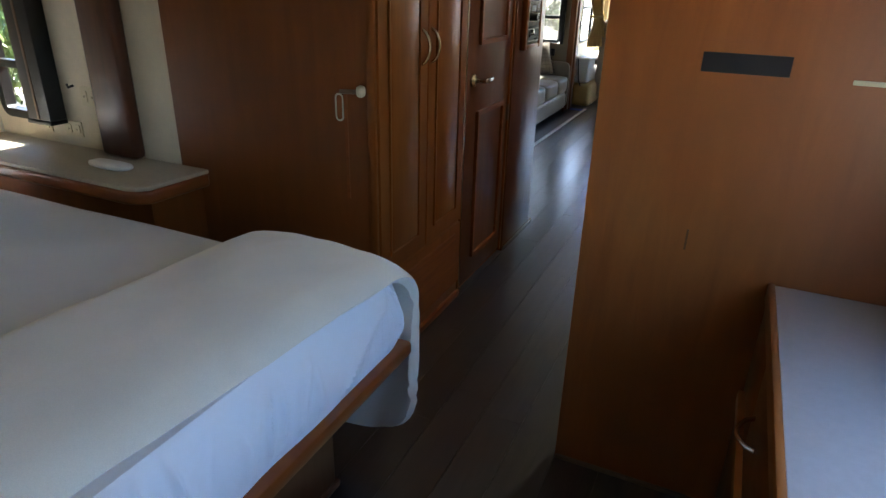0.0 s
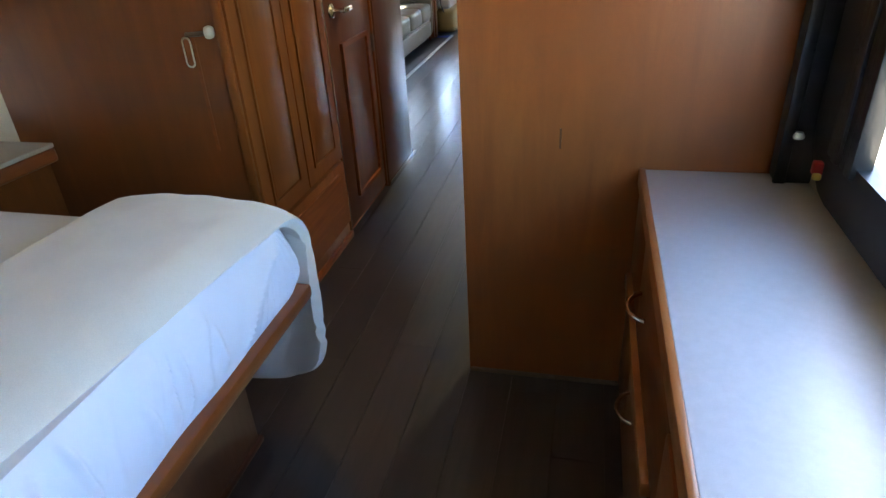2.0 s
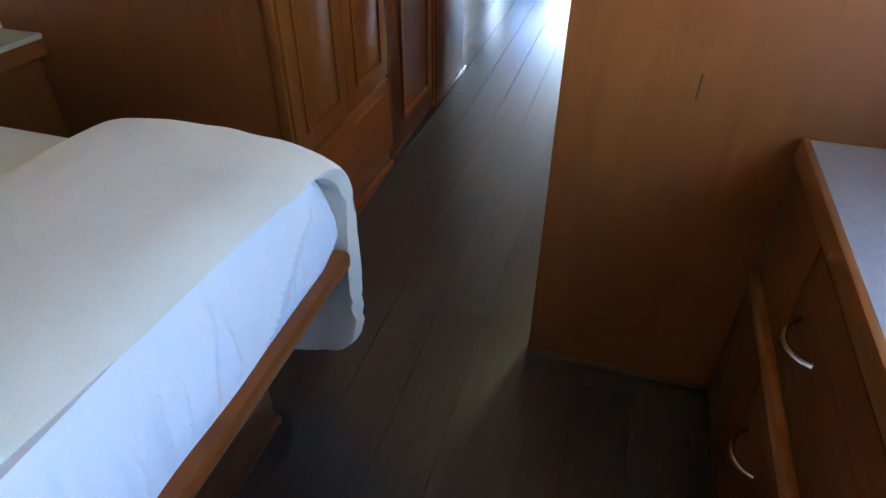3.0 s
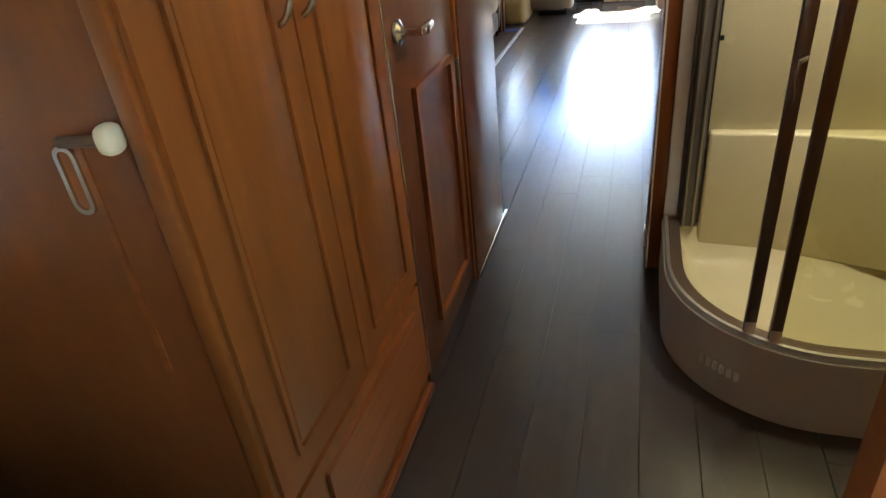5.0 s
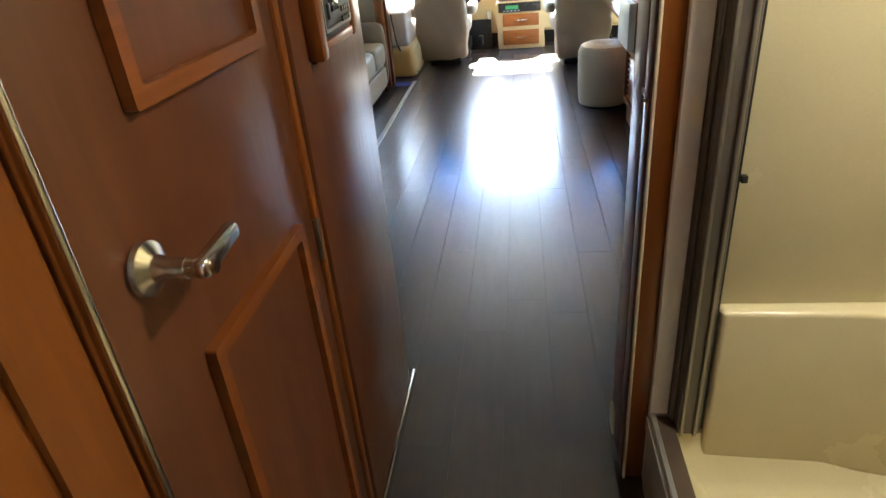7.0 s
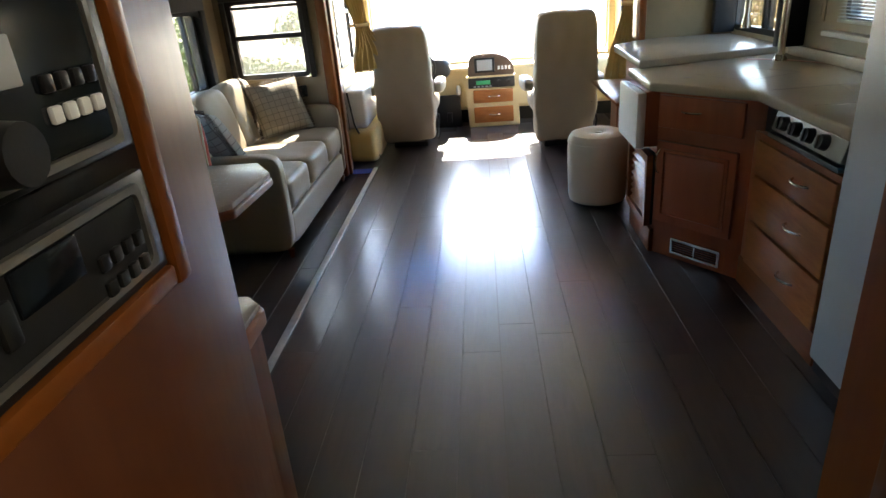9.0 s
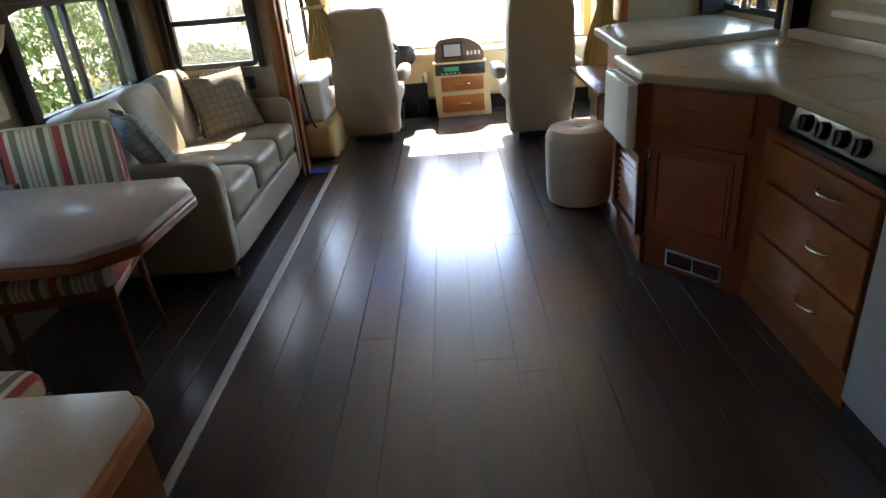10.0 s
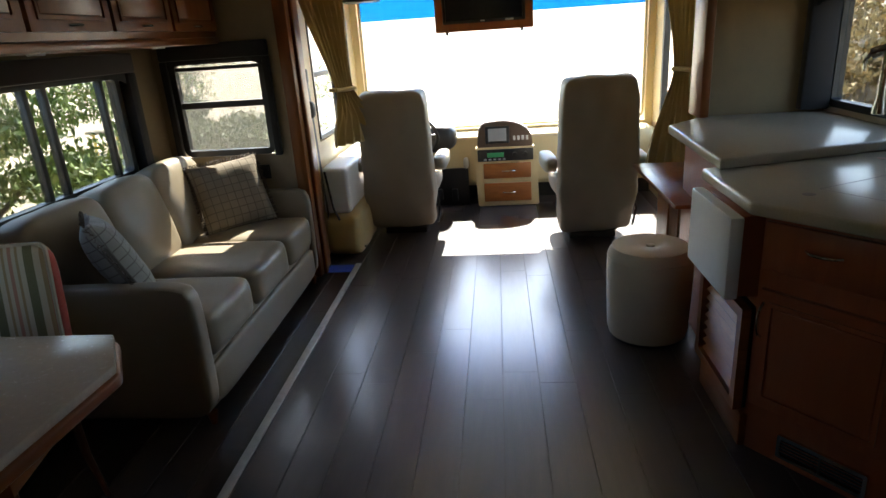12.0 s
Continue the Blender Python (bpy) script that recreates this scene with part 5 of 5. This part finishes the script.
belt(Matrix.Translation((2.10, 7.50, 1.05)) @ Matrix.Rotation(math.pi, 4, "Z"), "black seat belt hanging beside the worktop")

sidebox = thing("side_console", (-0.1, 8.2, 0), "cream side box beside the driver's chair", "side box")
part("box", cushion(-0.255, 7.90, 0.0, 0.0, 8.55, 0.30, 0.006, 8, 8, 0.004), CURTAIN, sidebox, "tan carpeted box")
part("pad", box(-0.255, 7.95, 0.30, -0.06, 9.15, 0.62, 0.03, 3), WHITE, sidebox, "white padded side panel")
part("cable", tube([(-0.19, 7.86, 0.62), (-0.17, 7.90, 0.35), (-0.10, 7.93, 0.15), (0.0, 8.0, 0.04)], 0.008, 8), BLACK, sidebox, "black cable")

# entry side
ed = thing("entry_desk", (1.98, 7.4, 0), "cherry pull-out ledge beside the passenger's chair", "ledge")
part("ledge_top", box(1.78, 6.75, 0.59, 2.12, 7.70, 0.612, 0.005), CHERRY_RAIL, ed)
part("side_panel", box(1.92, 6.75, 0.0, 1.95, 7.62, 0.59, 0.004), CHERRY, ed)
for k in range(3):
    part("groove", box(1.912, 6.95 + 0.2 * k, 0.02, 1.921, 6.97 + 0.2 * k, 0.58, 0.002), CHERRY_RAIL, ed)

ot = thing("ottoman", (1.655, 6.66, 0), "round ivory vinyl ottoman with a button tufted top", "ottoman")
part("body", lathe([(0.0, 0.02), (0.178, 0.02), (0.186, 0.05), (0.192, 0.2), (0.194, 0.36), (0.190, 0.42), (0.172, 0.452), (0.13, 0.466), (0.06, 0.462), (0.028, 0.448), (0.0, 0.44)], 48, (1.655, 6.66, 0)), OTTO, ot)
part("base_ring", lathe([(0.0, 0.0), (0.165, 0.0), (0.17, 0.02)], 32, (1.655, 6.66, 0)), BLACK, ot)
part("seam", tube([(1.655 + 0.194 * math.cos(k * math.pi / 16), 6.66 + 0.194 * math.sin(k * math.pi / 16), 0.405) for k in range(33)], 0.002, 6), OTTO, ot)
part("button", lathe([(0.0, 0.448), (0.022, 0.448), (0.018, 0.456), (0.0, 0.459)], 16, (1.655, 6.66, 0)), OTTO, ot)

# ---- kitchen ----
A0, A1 = Vector((1.787, 5.80)), Vector((2.122, 5.392))        # foot of the angled sink cabinet
ang = math.degrees(math.atan2(A1.y - A0.y, A1.x - A0.x))
LEN = (A1 - A0).length
# local: x along the face from its far to its near end, y into the cabinet, z up
KM = Matrix.Translation((A0.x, A0.y, 0)) @ Matrix.Rotation(radians(ang), 4, "Z")
FACE = Matrix(((1, 0, 0, 0), (0, 0, -1, 0), (0, 1, 0, 0), (0, 0, 0, 1)))     # flat frame -> the face, outward -y
sk = thing("sink_cabinet", None, "cherry corner cabinet with a drawer, a door and a floor vent", "cabinet", m=KM)
part("body", box(0.0, 0.0, 0.0, LEN, 0.35, 0.85, 0.003), KITCHEN, sk, local=True)
d = part("drawer_front", box(0.012, -0.02, 0.675, 0.445, 0.0, 0.832, 0.006), KITCHEN, sk, local=True)
part("handle", tube(arc_points((0.14, -0.02, 0.765), (0.24, -0.02, 0.765), (0, -0.026, 0), 10), 0.005, 8), NICKEL, d, "brushed metal bow handle", local=True)
d = raised_door(sk, KM @ FACE @ Matrix.Translation((0.225, 0.40, 0)), 0.42, 0.42, KITCHEN, 0.045)
part("handle", tube(arc_points((0.035, -0.02, 0.445), (0.035, -0.02, 0.565), (0, -0.03, 0), 10), 0.0055, 8), NICKEL, d, "brushed metal bow handle", local=True)
vt = part("floor_vent", ring(0.27, 0.085, 0.012, 0.012, 0.006, FACE @ Matrix.Translation((0.26, 0.072, 0.006))), NICKEL, sk, "worn metal floor register", True)
for k in range(5):
    part("vent_slat", box(0.135, -0.008, 0.046 + k * 0.012, 0.385, -0.001, 0.050 + k * 0.012), BLACK, vt, local=True)
part("vent_bar", box(0.256, -0.011, 0.035, 0.264, -0.002, 0.11), NICKEL, vt, local=True)

dc = thing("drawer_cabinet", (2.2, 5.0, 0), "cherry cabinet with three honey wood drawers under the stove", "cabinet")
part("body", box(2.098, 4.70, 0.0, 2.66, 5.42, 0.72, 0.003), KITCHEN, dc)
for zc, hz in ((0.625, 0.072), (0.443, 0.100), (0.235, 0.098)):
    d = part("drawer_front", box(2.078, 4.72, zc - hz, 2.098, 5.345, zc + hz, 0.007), OAK, dc, "honey wood drawer")
    part("handle", tube(arc_points((2.078, 4.885, zc + 0.008), (2.078, 5.005, zc + 0.008), (-0.03, 0, 0), 12), 0.0055, 8), NICKEL, d, "brushed metal bow handle")
part("kick", box(2.092, 4.70, 0.0, 2.10, 5.42, 0.13), CHERRY_RAIL, dc)
st = thing("stove", (2.2, 5.0, 0.72), "built-in stove front with four black knobs", "stove")
sm = Matrix.Translation((2.075, 0, 0.768)) @ Matrix.Rotation(radians(14), 4, "Y")
part("panel", box(0, 4.72, 0.0, 0.03, 5.235, 0.078, 0.006, m=sm), STEEL, st, "dull metal control panel")
part("body", box(2.12, 4.72, 0.725, 2.64, 5.38, 0.845), BLACK, st)
part("oven_lip", box(2.072, 4.72, 0.735, 2.10, 5.25, 0.755, 0.004), BLACK, st)
for k in range(4):
    y = 5.135 - k * 0.098
    kn = part("knob", tube([sm @ Vector((0.0, y, 0.042)), sm @ Vector((-0.028, y, 0.042))], 0.029, 20, 0.85), BLACK, st, "black knob")
    part("pointer", tube([sm @ Vector((-0.028, y, 0.02)), sm @ Vector((-0.034, y, 0.064))], 0.005, 6), BLACK, kn)

ct = thing("countertop", (2.3, 5.4, 0.85), "speckled beige solid surface worktop with flush covers", "worktop")
cp = [(1.74, 6.29), (1.735, 5.80), (2.078, 5.40), (2.078, 4.70), (2.668, 4.70), (2.668, 6.50)]
part("slab", prism(cp, 0.845, 0.890, 0.012, 3), COUNTER, ct)
for x0, y0, x1, y1 in ((1.99, 5.91, 2.27, 6.05), (1.99, 5.91, 2.15, 5.66), (2.27, 6.05, 2.43, 5.80), (2.15, 5.66, 2.43, 5.80), (2.14, 5.40, 2.62, 5.44), (2.38, 4.75, 2.40, 5.40), (2.14, 5.06, 2.62, 5.08)):
    dx, dy = x1 - x0, y1 - y0
    ln = math.hypot(dx, dy)
    jm = Matrix.Translation(((x0 + x1) / 2, (y0 + y1) / 2, 0.8895)) @ Matrix.Rotation(math.atan2(dy, dx), 4, "Z")
    part("cover_joint", box(-ln / 2, -0.0018, -0.001, ln / 2, 0.0018, 0.0012, m=jm), BRONZE, ct)
for x, y in ((1.93, 5.85), (2.18, 5.735)):
    part("finger_hole", lathe([(0.0, 0), (0.018, 0.0), (0.02, 0.0015), (0.016, 0.002), (0.0, 0.0012)], 20, (x, y, 0.8895)), BRONZE, ct)
part("backsplash", box(2.635, 4.70, 0.890, 2.668, 6.40, 0.945, 0.006), COUNTER, ct)
part("sink_gap", prism([(2.38, 6.30), (2.45, 6.26), (2.52, 6.20), (2.65, 5.98), (2.66, 6.02), (2.56, 6.20), (2.46, 6.30), (2.39, 6.325)], 0.8885, 0.8914), KITCHEN, ct, "dark gap beside the tap")
rc = thing("raised_counter", (2.3, 6.8, 0.89), "beige raised worktop under the kitchen window", "worktop")
part("slab", prism([(1.79, 6.245), (2.668, 6.49), (2.668, 7.328), (2.05, 7.328), (1.82, 7.09)], 0.888, 0.932, 0.010, 3), COUNTER, rc)
part("riser", prism([(1.86, 6.30), (2.66, 6.52), (2.66, 7.30), (2.06, 7.30), (1.90, 7.06)], 0.0, 0.888), KITCHEN, rc)
sd = thing("side_cabinet", (1.9, 6.0, 0), "narrow cabinet with a white flap and a louvred door", "cabinet")
part("body", box(1.79, 5.80, 0.0, 2.20, 6.26, 0.845, 0.003), KITCHEN, sd)
part("white_flap", box(1.678, 5.785, 0.565, 1.722, 6.19, 0.842, 0.008), WHITE, sd, "white appliance flap")
part("flap_edge", box(1.722, 5.80, 0.57, 1.79, 6.18, 0.842, 0.003), KITCHEN, sd)
lf = part("louvre_frame", ring(0.42, 0.38, 0.035, 0.03, 0.004, on_xn(1.755, 5.995, 0.34)), CHERRY_RAIL, sd)
part("louvre_back", box(1.770, 5.80, 0.15, 1.79, 6.20, 0.53), BLACK, sd)
for k in range(9):
    part("louvre", box(-0.011, 5.825, -0.003, 0.011, 6.165, 0.003, m=Matrix.Translation((1.764, 0, 0.195 + k * 0.036)) @ Matrix.Rotation(radians(-40), 4, "Y")), OAK, lf)
part("foot_block", box(1.77, 5.79, 0.0, 1.80, 6.22, 0.13, 0.006), CHERRY_RAIL, sd)

fc = thing("kitchen_tap", (2.51, 6.20, 0.89), "tall brushed nickel gooseneck tap with a hanging spray head", "tap")
part("base", lathe([(0.0, 0), (0.034, 0), (0.032, 0.012), (0.024, 0.03), (0.0, 0.03)], 24, (2.51, 6.20, 0.890)), NICKEL, fc)
neck = [(2.51, 6.20, 0.90), (2.51, 6.20, 1.10), (2.51, 6.20, 1.255)] + [(2.51 - 0.045 * (1 - math.cos(radians(a))), 6.20 + 0.03 * (1 - math.cos(radians(a))), 1.255 + 0.06 * math.sin(radians(a))) for a in (20, 40, 60, 80)] + [(2.40, 6.27, 1.305), (2.315, 6.33, 1.27)]
part("neck", tube(neck, 0.019, 14), NICKEL, fc)
part("spray_head", lathe([(0.013, 0.0), (0.026, 0.004), (0.024, 0.03), (0.017, 0.06), (0.016, 0.20), (0.018, 0.23)], 18, (2.355, 6.30, 1.055)), NICKEL, fc)
part("tip_lever", tube([(2.315, 6.33, 1.27), (2.30, 6.335, 1.245), (2.302, 6.335, 1.21)], 0.008, 8), NICKEL, fc)

wall_plate("wall_switch", on_xn(2.668, 6.172, 1.255), 0.085, 0.085, "black thermostat switch between the kitchen windows", "switch", BLACK)
wall_plate("wall_switch", on_xn(2.668, 6.155, 1.135), 0.07, 0.115, "ivory rocker switch plate between the kitchen windows", "switch", WALL_LIGHT)
ku = thing("overhead_cabinet", (2.45, 6.0, 1.5), "cherry overhead cabinet above the kitchen window", "cabinet")
part("body", box(2.35, 4.70, 1.645, 2.668, 7.328, CZ - 0.003, 0.004), KITCHEN, ku)
part("light_rail", box(2.335, 4.70, 1.61, 2.668, 7.328, 1.645, 0.006), CHERRY_RAIL, ku)
for k in range(5):
    d = raised_door(ku, on_xn(2.35, 7.07 - k * 0.52, 1.85), 0.50, 0.38, KITCHEN, 0.05)
    part("handle", tube(arc_points((2.33, 7.14 - k * 0.52, 1.70), (2.33, 7.06 - k * 0.52, 1.70), (-0.02, 0, 0), 8), 0.005, 8), NICKEL, d)

fr = thing("refrigerator", (2.4, 4.0, 0), "tall grey refrigerator beside the stove drawers", "refrigerator")
part("cabinet", box(2.10, 3.39, 0.0, 2.665, 4.69, CZ - 0.01, 0.004), GREY, fr)
for y0, y1 in ((3.41, 4.04), (4.05, 4.685)):
    d = part("door", box(2.07, y0, 0.06, 2.10, y1, CZ - 0.06, 0.008), GREY, fr, "flat grey door")
part("kick", box(2.09, 3.40, 0.0, 2.10, 4.68, 0.055), BLACK, fr)

# ---- outside ----
def ground_at(u, v):
    x, y = (u - 0.5) * 2, (v - 0.5) * 2
    x, y = math.copysign(abs(x) ** 3, x) * 900, math.copysign(abs(y) ** 3, y) * 900
    return Vector((x, y, -1.0 + 0.12 * noise.noise((x * 0.15, y * 0.15, 0)) * min(1, max(0, (math.hypot(x, y - 4) - 6) / 10))))


single("ground", grid_sheet(80, 80, ground_at), GRAVEL, "pale dry desert gravel", kind="structure")


def leaf_cloud(rnd, centre, size, count, leaf):
    verts, faces = [], []
    clumps = [(Vector((rnd.gauss(0, 0.42), rnd.gauss(0, 0.42), rnd.gauss(0, 0.36))), rnd.uniform(0.18, 0.4)) for _ in range(26)]
    for k in range(count):
        c, r = clumps[k % len(clumps)]
        p = Vector((rnd.gauss(0, 1), rnd.gauss(0, 1), rnd.gauss(0, 1))).normalized() * r * rnd.uniform(0.5, 1.0) + c
        p = Vector((p.x * size[0], p.y * size[1], p.z * size[2])) + Vector(centre)
        q = Euler((rnd.uniform(0, 6.3), rnd.uniform(0, 6.3), rnd.uniform(0, 6.3))).to_matrix()
        s, n = leaf * rnd.uniform(0.6, 1.4), len(verts)
        for a, b in ((-0.5, 0), (0, -0.22), (0.5, 0), (0, 0.22)):
            verts.append(p + q @ Vector((a * s, b * s, 0)))
        faces.append((n, n + 1, n + 2, n + 3))
    me = bpy.data.meshes.new("leaves")
    me.from_pydata([tuple(v) for v in verts], [], faces)
    return me


def bush(seed, x, y, h, w, mat, label, category="bush"):
    rnd = random.Random(seed)
    t = thing("desert_tree" if h > 2.4 else "bush", (x, y, -1.0), label, category, "vegetation outside")
    b = tube([(x, y, -1.05), (x + 0.1, y, -1 + h * 0.25), (x + rnd.uniform(-0.2, 0.2), y, -1 + h * 0.6)], 0.09, 8, 0.4)
    for k in range(6):
        a = rnd.uniform(0, 6.28)
        join(b, tube([(x, y, -1 + h * 0.2), (x + 0.35 * w * math.cos(a), y + 0.35 * w * math.sin(a), -1 + h * rnd.uniform(0.5, 0.8))], 0.04, 6, 0.3))
    part("trunk", b, BARK, t)
    me = leaf_cloud(rnd, (0, 0, h * 0.56), (w * 0.62, w * 0.62, h * 0.55), 13000, 0.10)
    me.materials.append(mat)
    o = new("crown", me)
    o.parent = t
    return t


for s, (x, y, h, w) in enumerate([(-5.6, 4.6, 3.2, 3.0), (-6.4, 7.4, 3.0, 3.0), (-5.2, 10.4, 2.6, 2.6), (-8.5, 12.5, 4.0, 4.0), (-9.0, 2.0, 3.8, 3.8), (-10.5, 8.5, 4.2, 4.2), (-4.4, 5.6, 2.1, 2.2), (-7.6, 5.6, 3.6, 3.6), (-7.8, 9.8, 3.6, 3.6), (-4.8, 7.6, 1.7, 2.0), (-12.0, 5.0, 4.6, 4.6), (-3.2, 13.2, 1.7, 3.0), (-7.6, 19.5, 3.6, 4.4), (-6.8, 6.4, 2.6, 3.0), (-5.8, 8.6, 2.2, 2.4)]):
    bush(s + 1, x, y, h, w, LEAF, "olive green desert shrub outside the windows")
for s, (x, y, h, w) in enumerate([(7.5, 0.4, 1.9, 2.6), (8.5, 4.6, 2.2, 3.0), (7.4, 7.6, 2.2, 2.6), (8.2, 10.5, 2.0, 3.0), (9.5, -2.5, 2.2, 3.0), (5.3, 11.6, 2.5, 2.6), (6.9, 9.7, 2.7, 3.0), (7.2, 13.4, 3.0, 3.4), (-4.4, -0.4, 1.9, 2.2)]):
    bush(s + 21, x, y, h, w, DRYGRASS, "dry straw coloured shrub outside the windows")


def rock(seed, x, y, s):
    b = bmesh.new()
    bmesh.ops.create_icosphere(b, subdivisions=3, radius=1.0)
    for v in b.verts:
        v.co *= 1 + 0.35 * noise.noise(v.co * 1.3 + Vector((seed * 3.1, 0, 0))) + 0.1 * noise.noise(v.co * 4)
        v.co = Vector((v.co.x * s * 1.4, v.co.y * s, v.co.z * s * 0.7))
    b.transform(Matrix.Translation((x, y, -1.0 + 0.25 * s)))
    return single("boulder", b, ROCK, "tan boulder on the gravel", "rock", group="boulders", base=(x, y, -1.0))


for s, (x, y, r) in enumerate([(-4.2, 8.6, 0.8), (-5.6, 9.0, 0.9), (-3.6, 6.4, 0.45), (6.2, 6.9, 0.6), (6.0, 12.6, 2.2)]):
    rock(s, x, y, r)


ca = thing("utility_cart", (-6.5, 16.2, -1.0), "low parked cart with a yellow tube frame and tan cover", "cart")
part("chassis", box(-7.0, 15.4, -0.88, -6.0, 17.0, -0.62, 0.05, 3), GREY, ca)
part("cargo_bed", box(-7.0, 16.4, -0.62, -6.0, 17.0, -0.30, 0.03), WHITE, ca)
part("cover", box(-7.05, 15.35, 0.02, -5.95, 16.95, 0.08, 0.025, 3), SHELFTOP, ca, "tan cover")
for x in (-6.95, -6.05):
    for y in (15.45, 16.2, 16.85):
        part("frame_tube", tube([(x, y, -0.65), (x, y + 0.02, 0.03)], 0.028, 8), YELLOW, ca, "yellow frame tube")
    part("frame_rail", tube([(x, 15.45, -0.25), (x, 16.85, -0.25)], 0.025, 8), YELLOW, ca, "yellow frame tube")
    for y in (15.7, 16.7):
        part("wheel", tube([(x - 0.08, y, -0.84), (x + 0.08, y, -0.84)], 0.18, 20), BLACK, ca)


def hills(u, v):
    a = u * 2 * math.pi
    r = 300 + 120 * v
    return Vector((r * math.cos(a), r * math.sin(a), -6 + v * (18 + 26 * (0.5 + 0.5 * noise.noise((math.cos(a) * 3, math.sin(a) * 3, 0.2))))))


single("backdrop_hills", grid_sheet(160, 3, hills), HILL, "hazy tan hills on the horizon", kind="structure")

# underside and outer skin close the coach
single("coach_belly", footprint(-0.62, -0.081), BLACK, "dark coach underbody", kind="structure")
for x, y in ((0.0, 8.2), (2.1, 8.2), (0.0, 1.0), (2.1, 1.0)):
    t = thing("coach_wheel", (x, y, -1.0), "black tyre under the coach", "wheel", "coach wheels")
    part("tyre", tube([(x - 0.14, y, -0.55), (x + 0.14, y, -0.55)], 0.45, 28), BLACK, t)

# ---- floor boards ----
PW, PL = 0.1555, 1.22
def board_mesh():
    b = bmesh.new()
    w, l, c = PW / 2 - 0.0014, PL / 2 - 0.0004, 0.0002
    lo = [b.verts.new((sx * w, sy * l, -0.0055)) for sx, sy in ((-1, -1), (1, -1), (1, 1), (-1, 1))]
    md = [b.verts.new((sx * w, sy * l, -c)) for sx, sy in ((-1, -1), (1, -1), (1, 1), (-1, 1))]
    hi = [b.verts.new((sx * (w - c), sy * (l - c), 0)) for sx, sy in ((-1, -1), (1, -1), (1, 1), (-1, 1))]
    b.faces.new(hi)
    for k in range(4):
        j = (k + 1) % 4
        b.faces.new((lo[k], lo[j], md[j], md[k]))
        b.faces.new((md[k], md[j], hi[j], hi[k]))
    return finish(b, FLOOR, "board", False)


board = board_mesh()
rb = random.Random(5)
known = {0: 6.094, 1: 6.31, -1: 5.52, 2: 5.0, 3: 6.7, -2: 6.5}
for k in range(-12, 12):
    xc = 0.799 + (k + 0.5) * PW
    start = known.get(k, rb.uniform(5.2, 6.4))
    y = start - 6 * PL
    while y < 9.5 - PL:
        if xc < -0.3 and y + PL > 8.3:
            break
        o = new("plank", board)
        o.parent = floor
        o.location = (xc, y + PL / 2, rb.uniform(-0.0003, 0.0003))
        y += PL
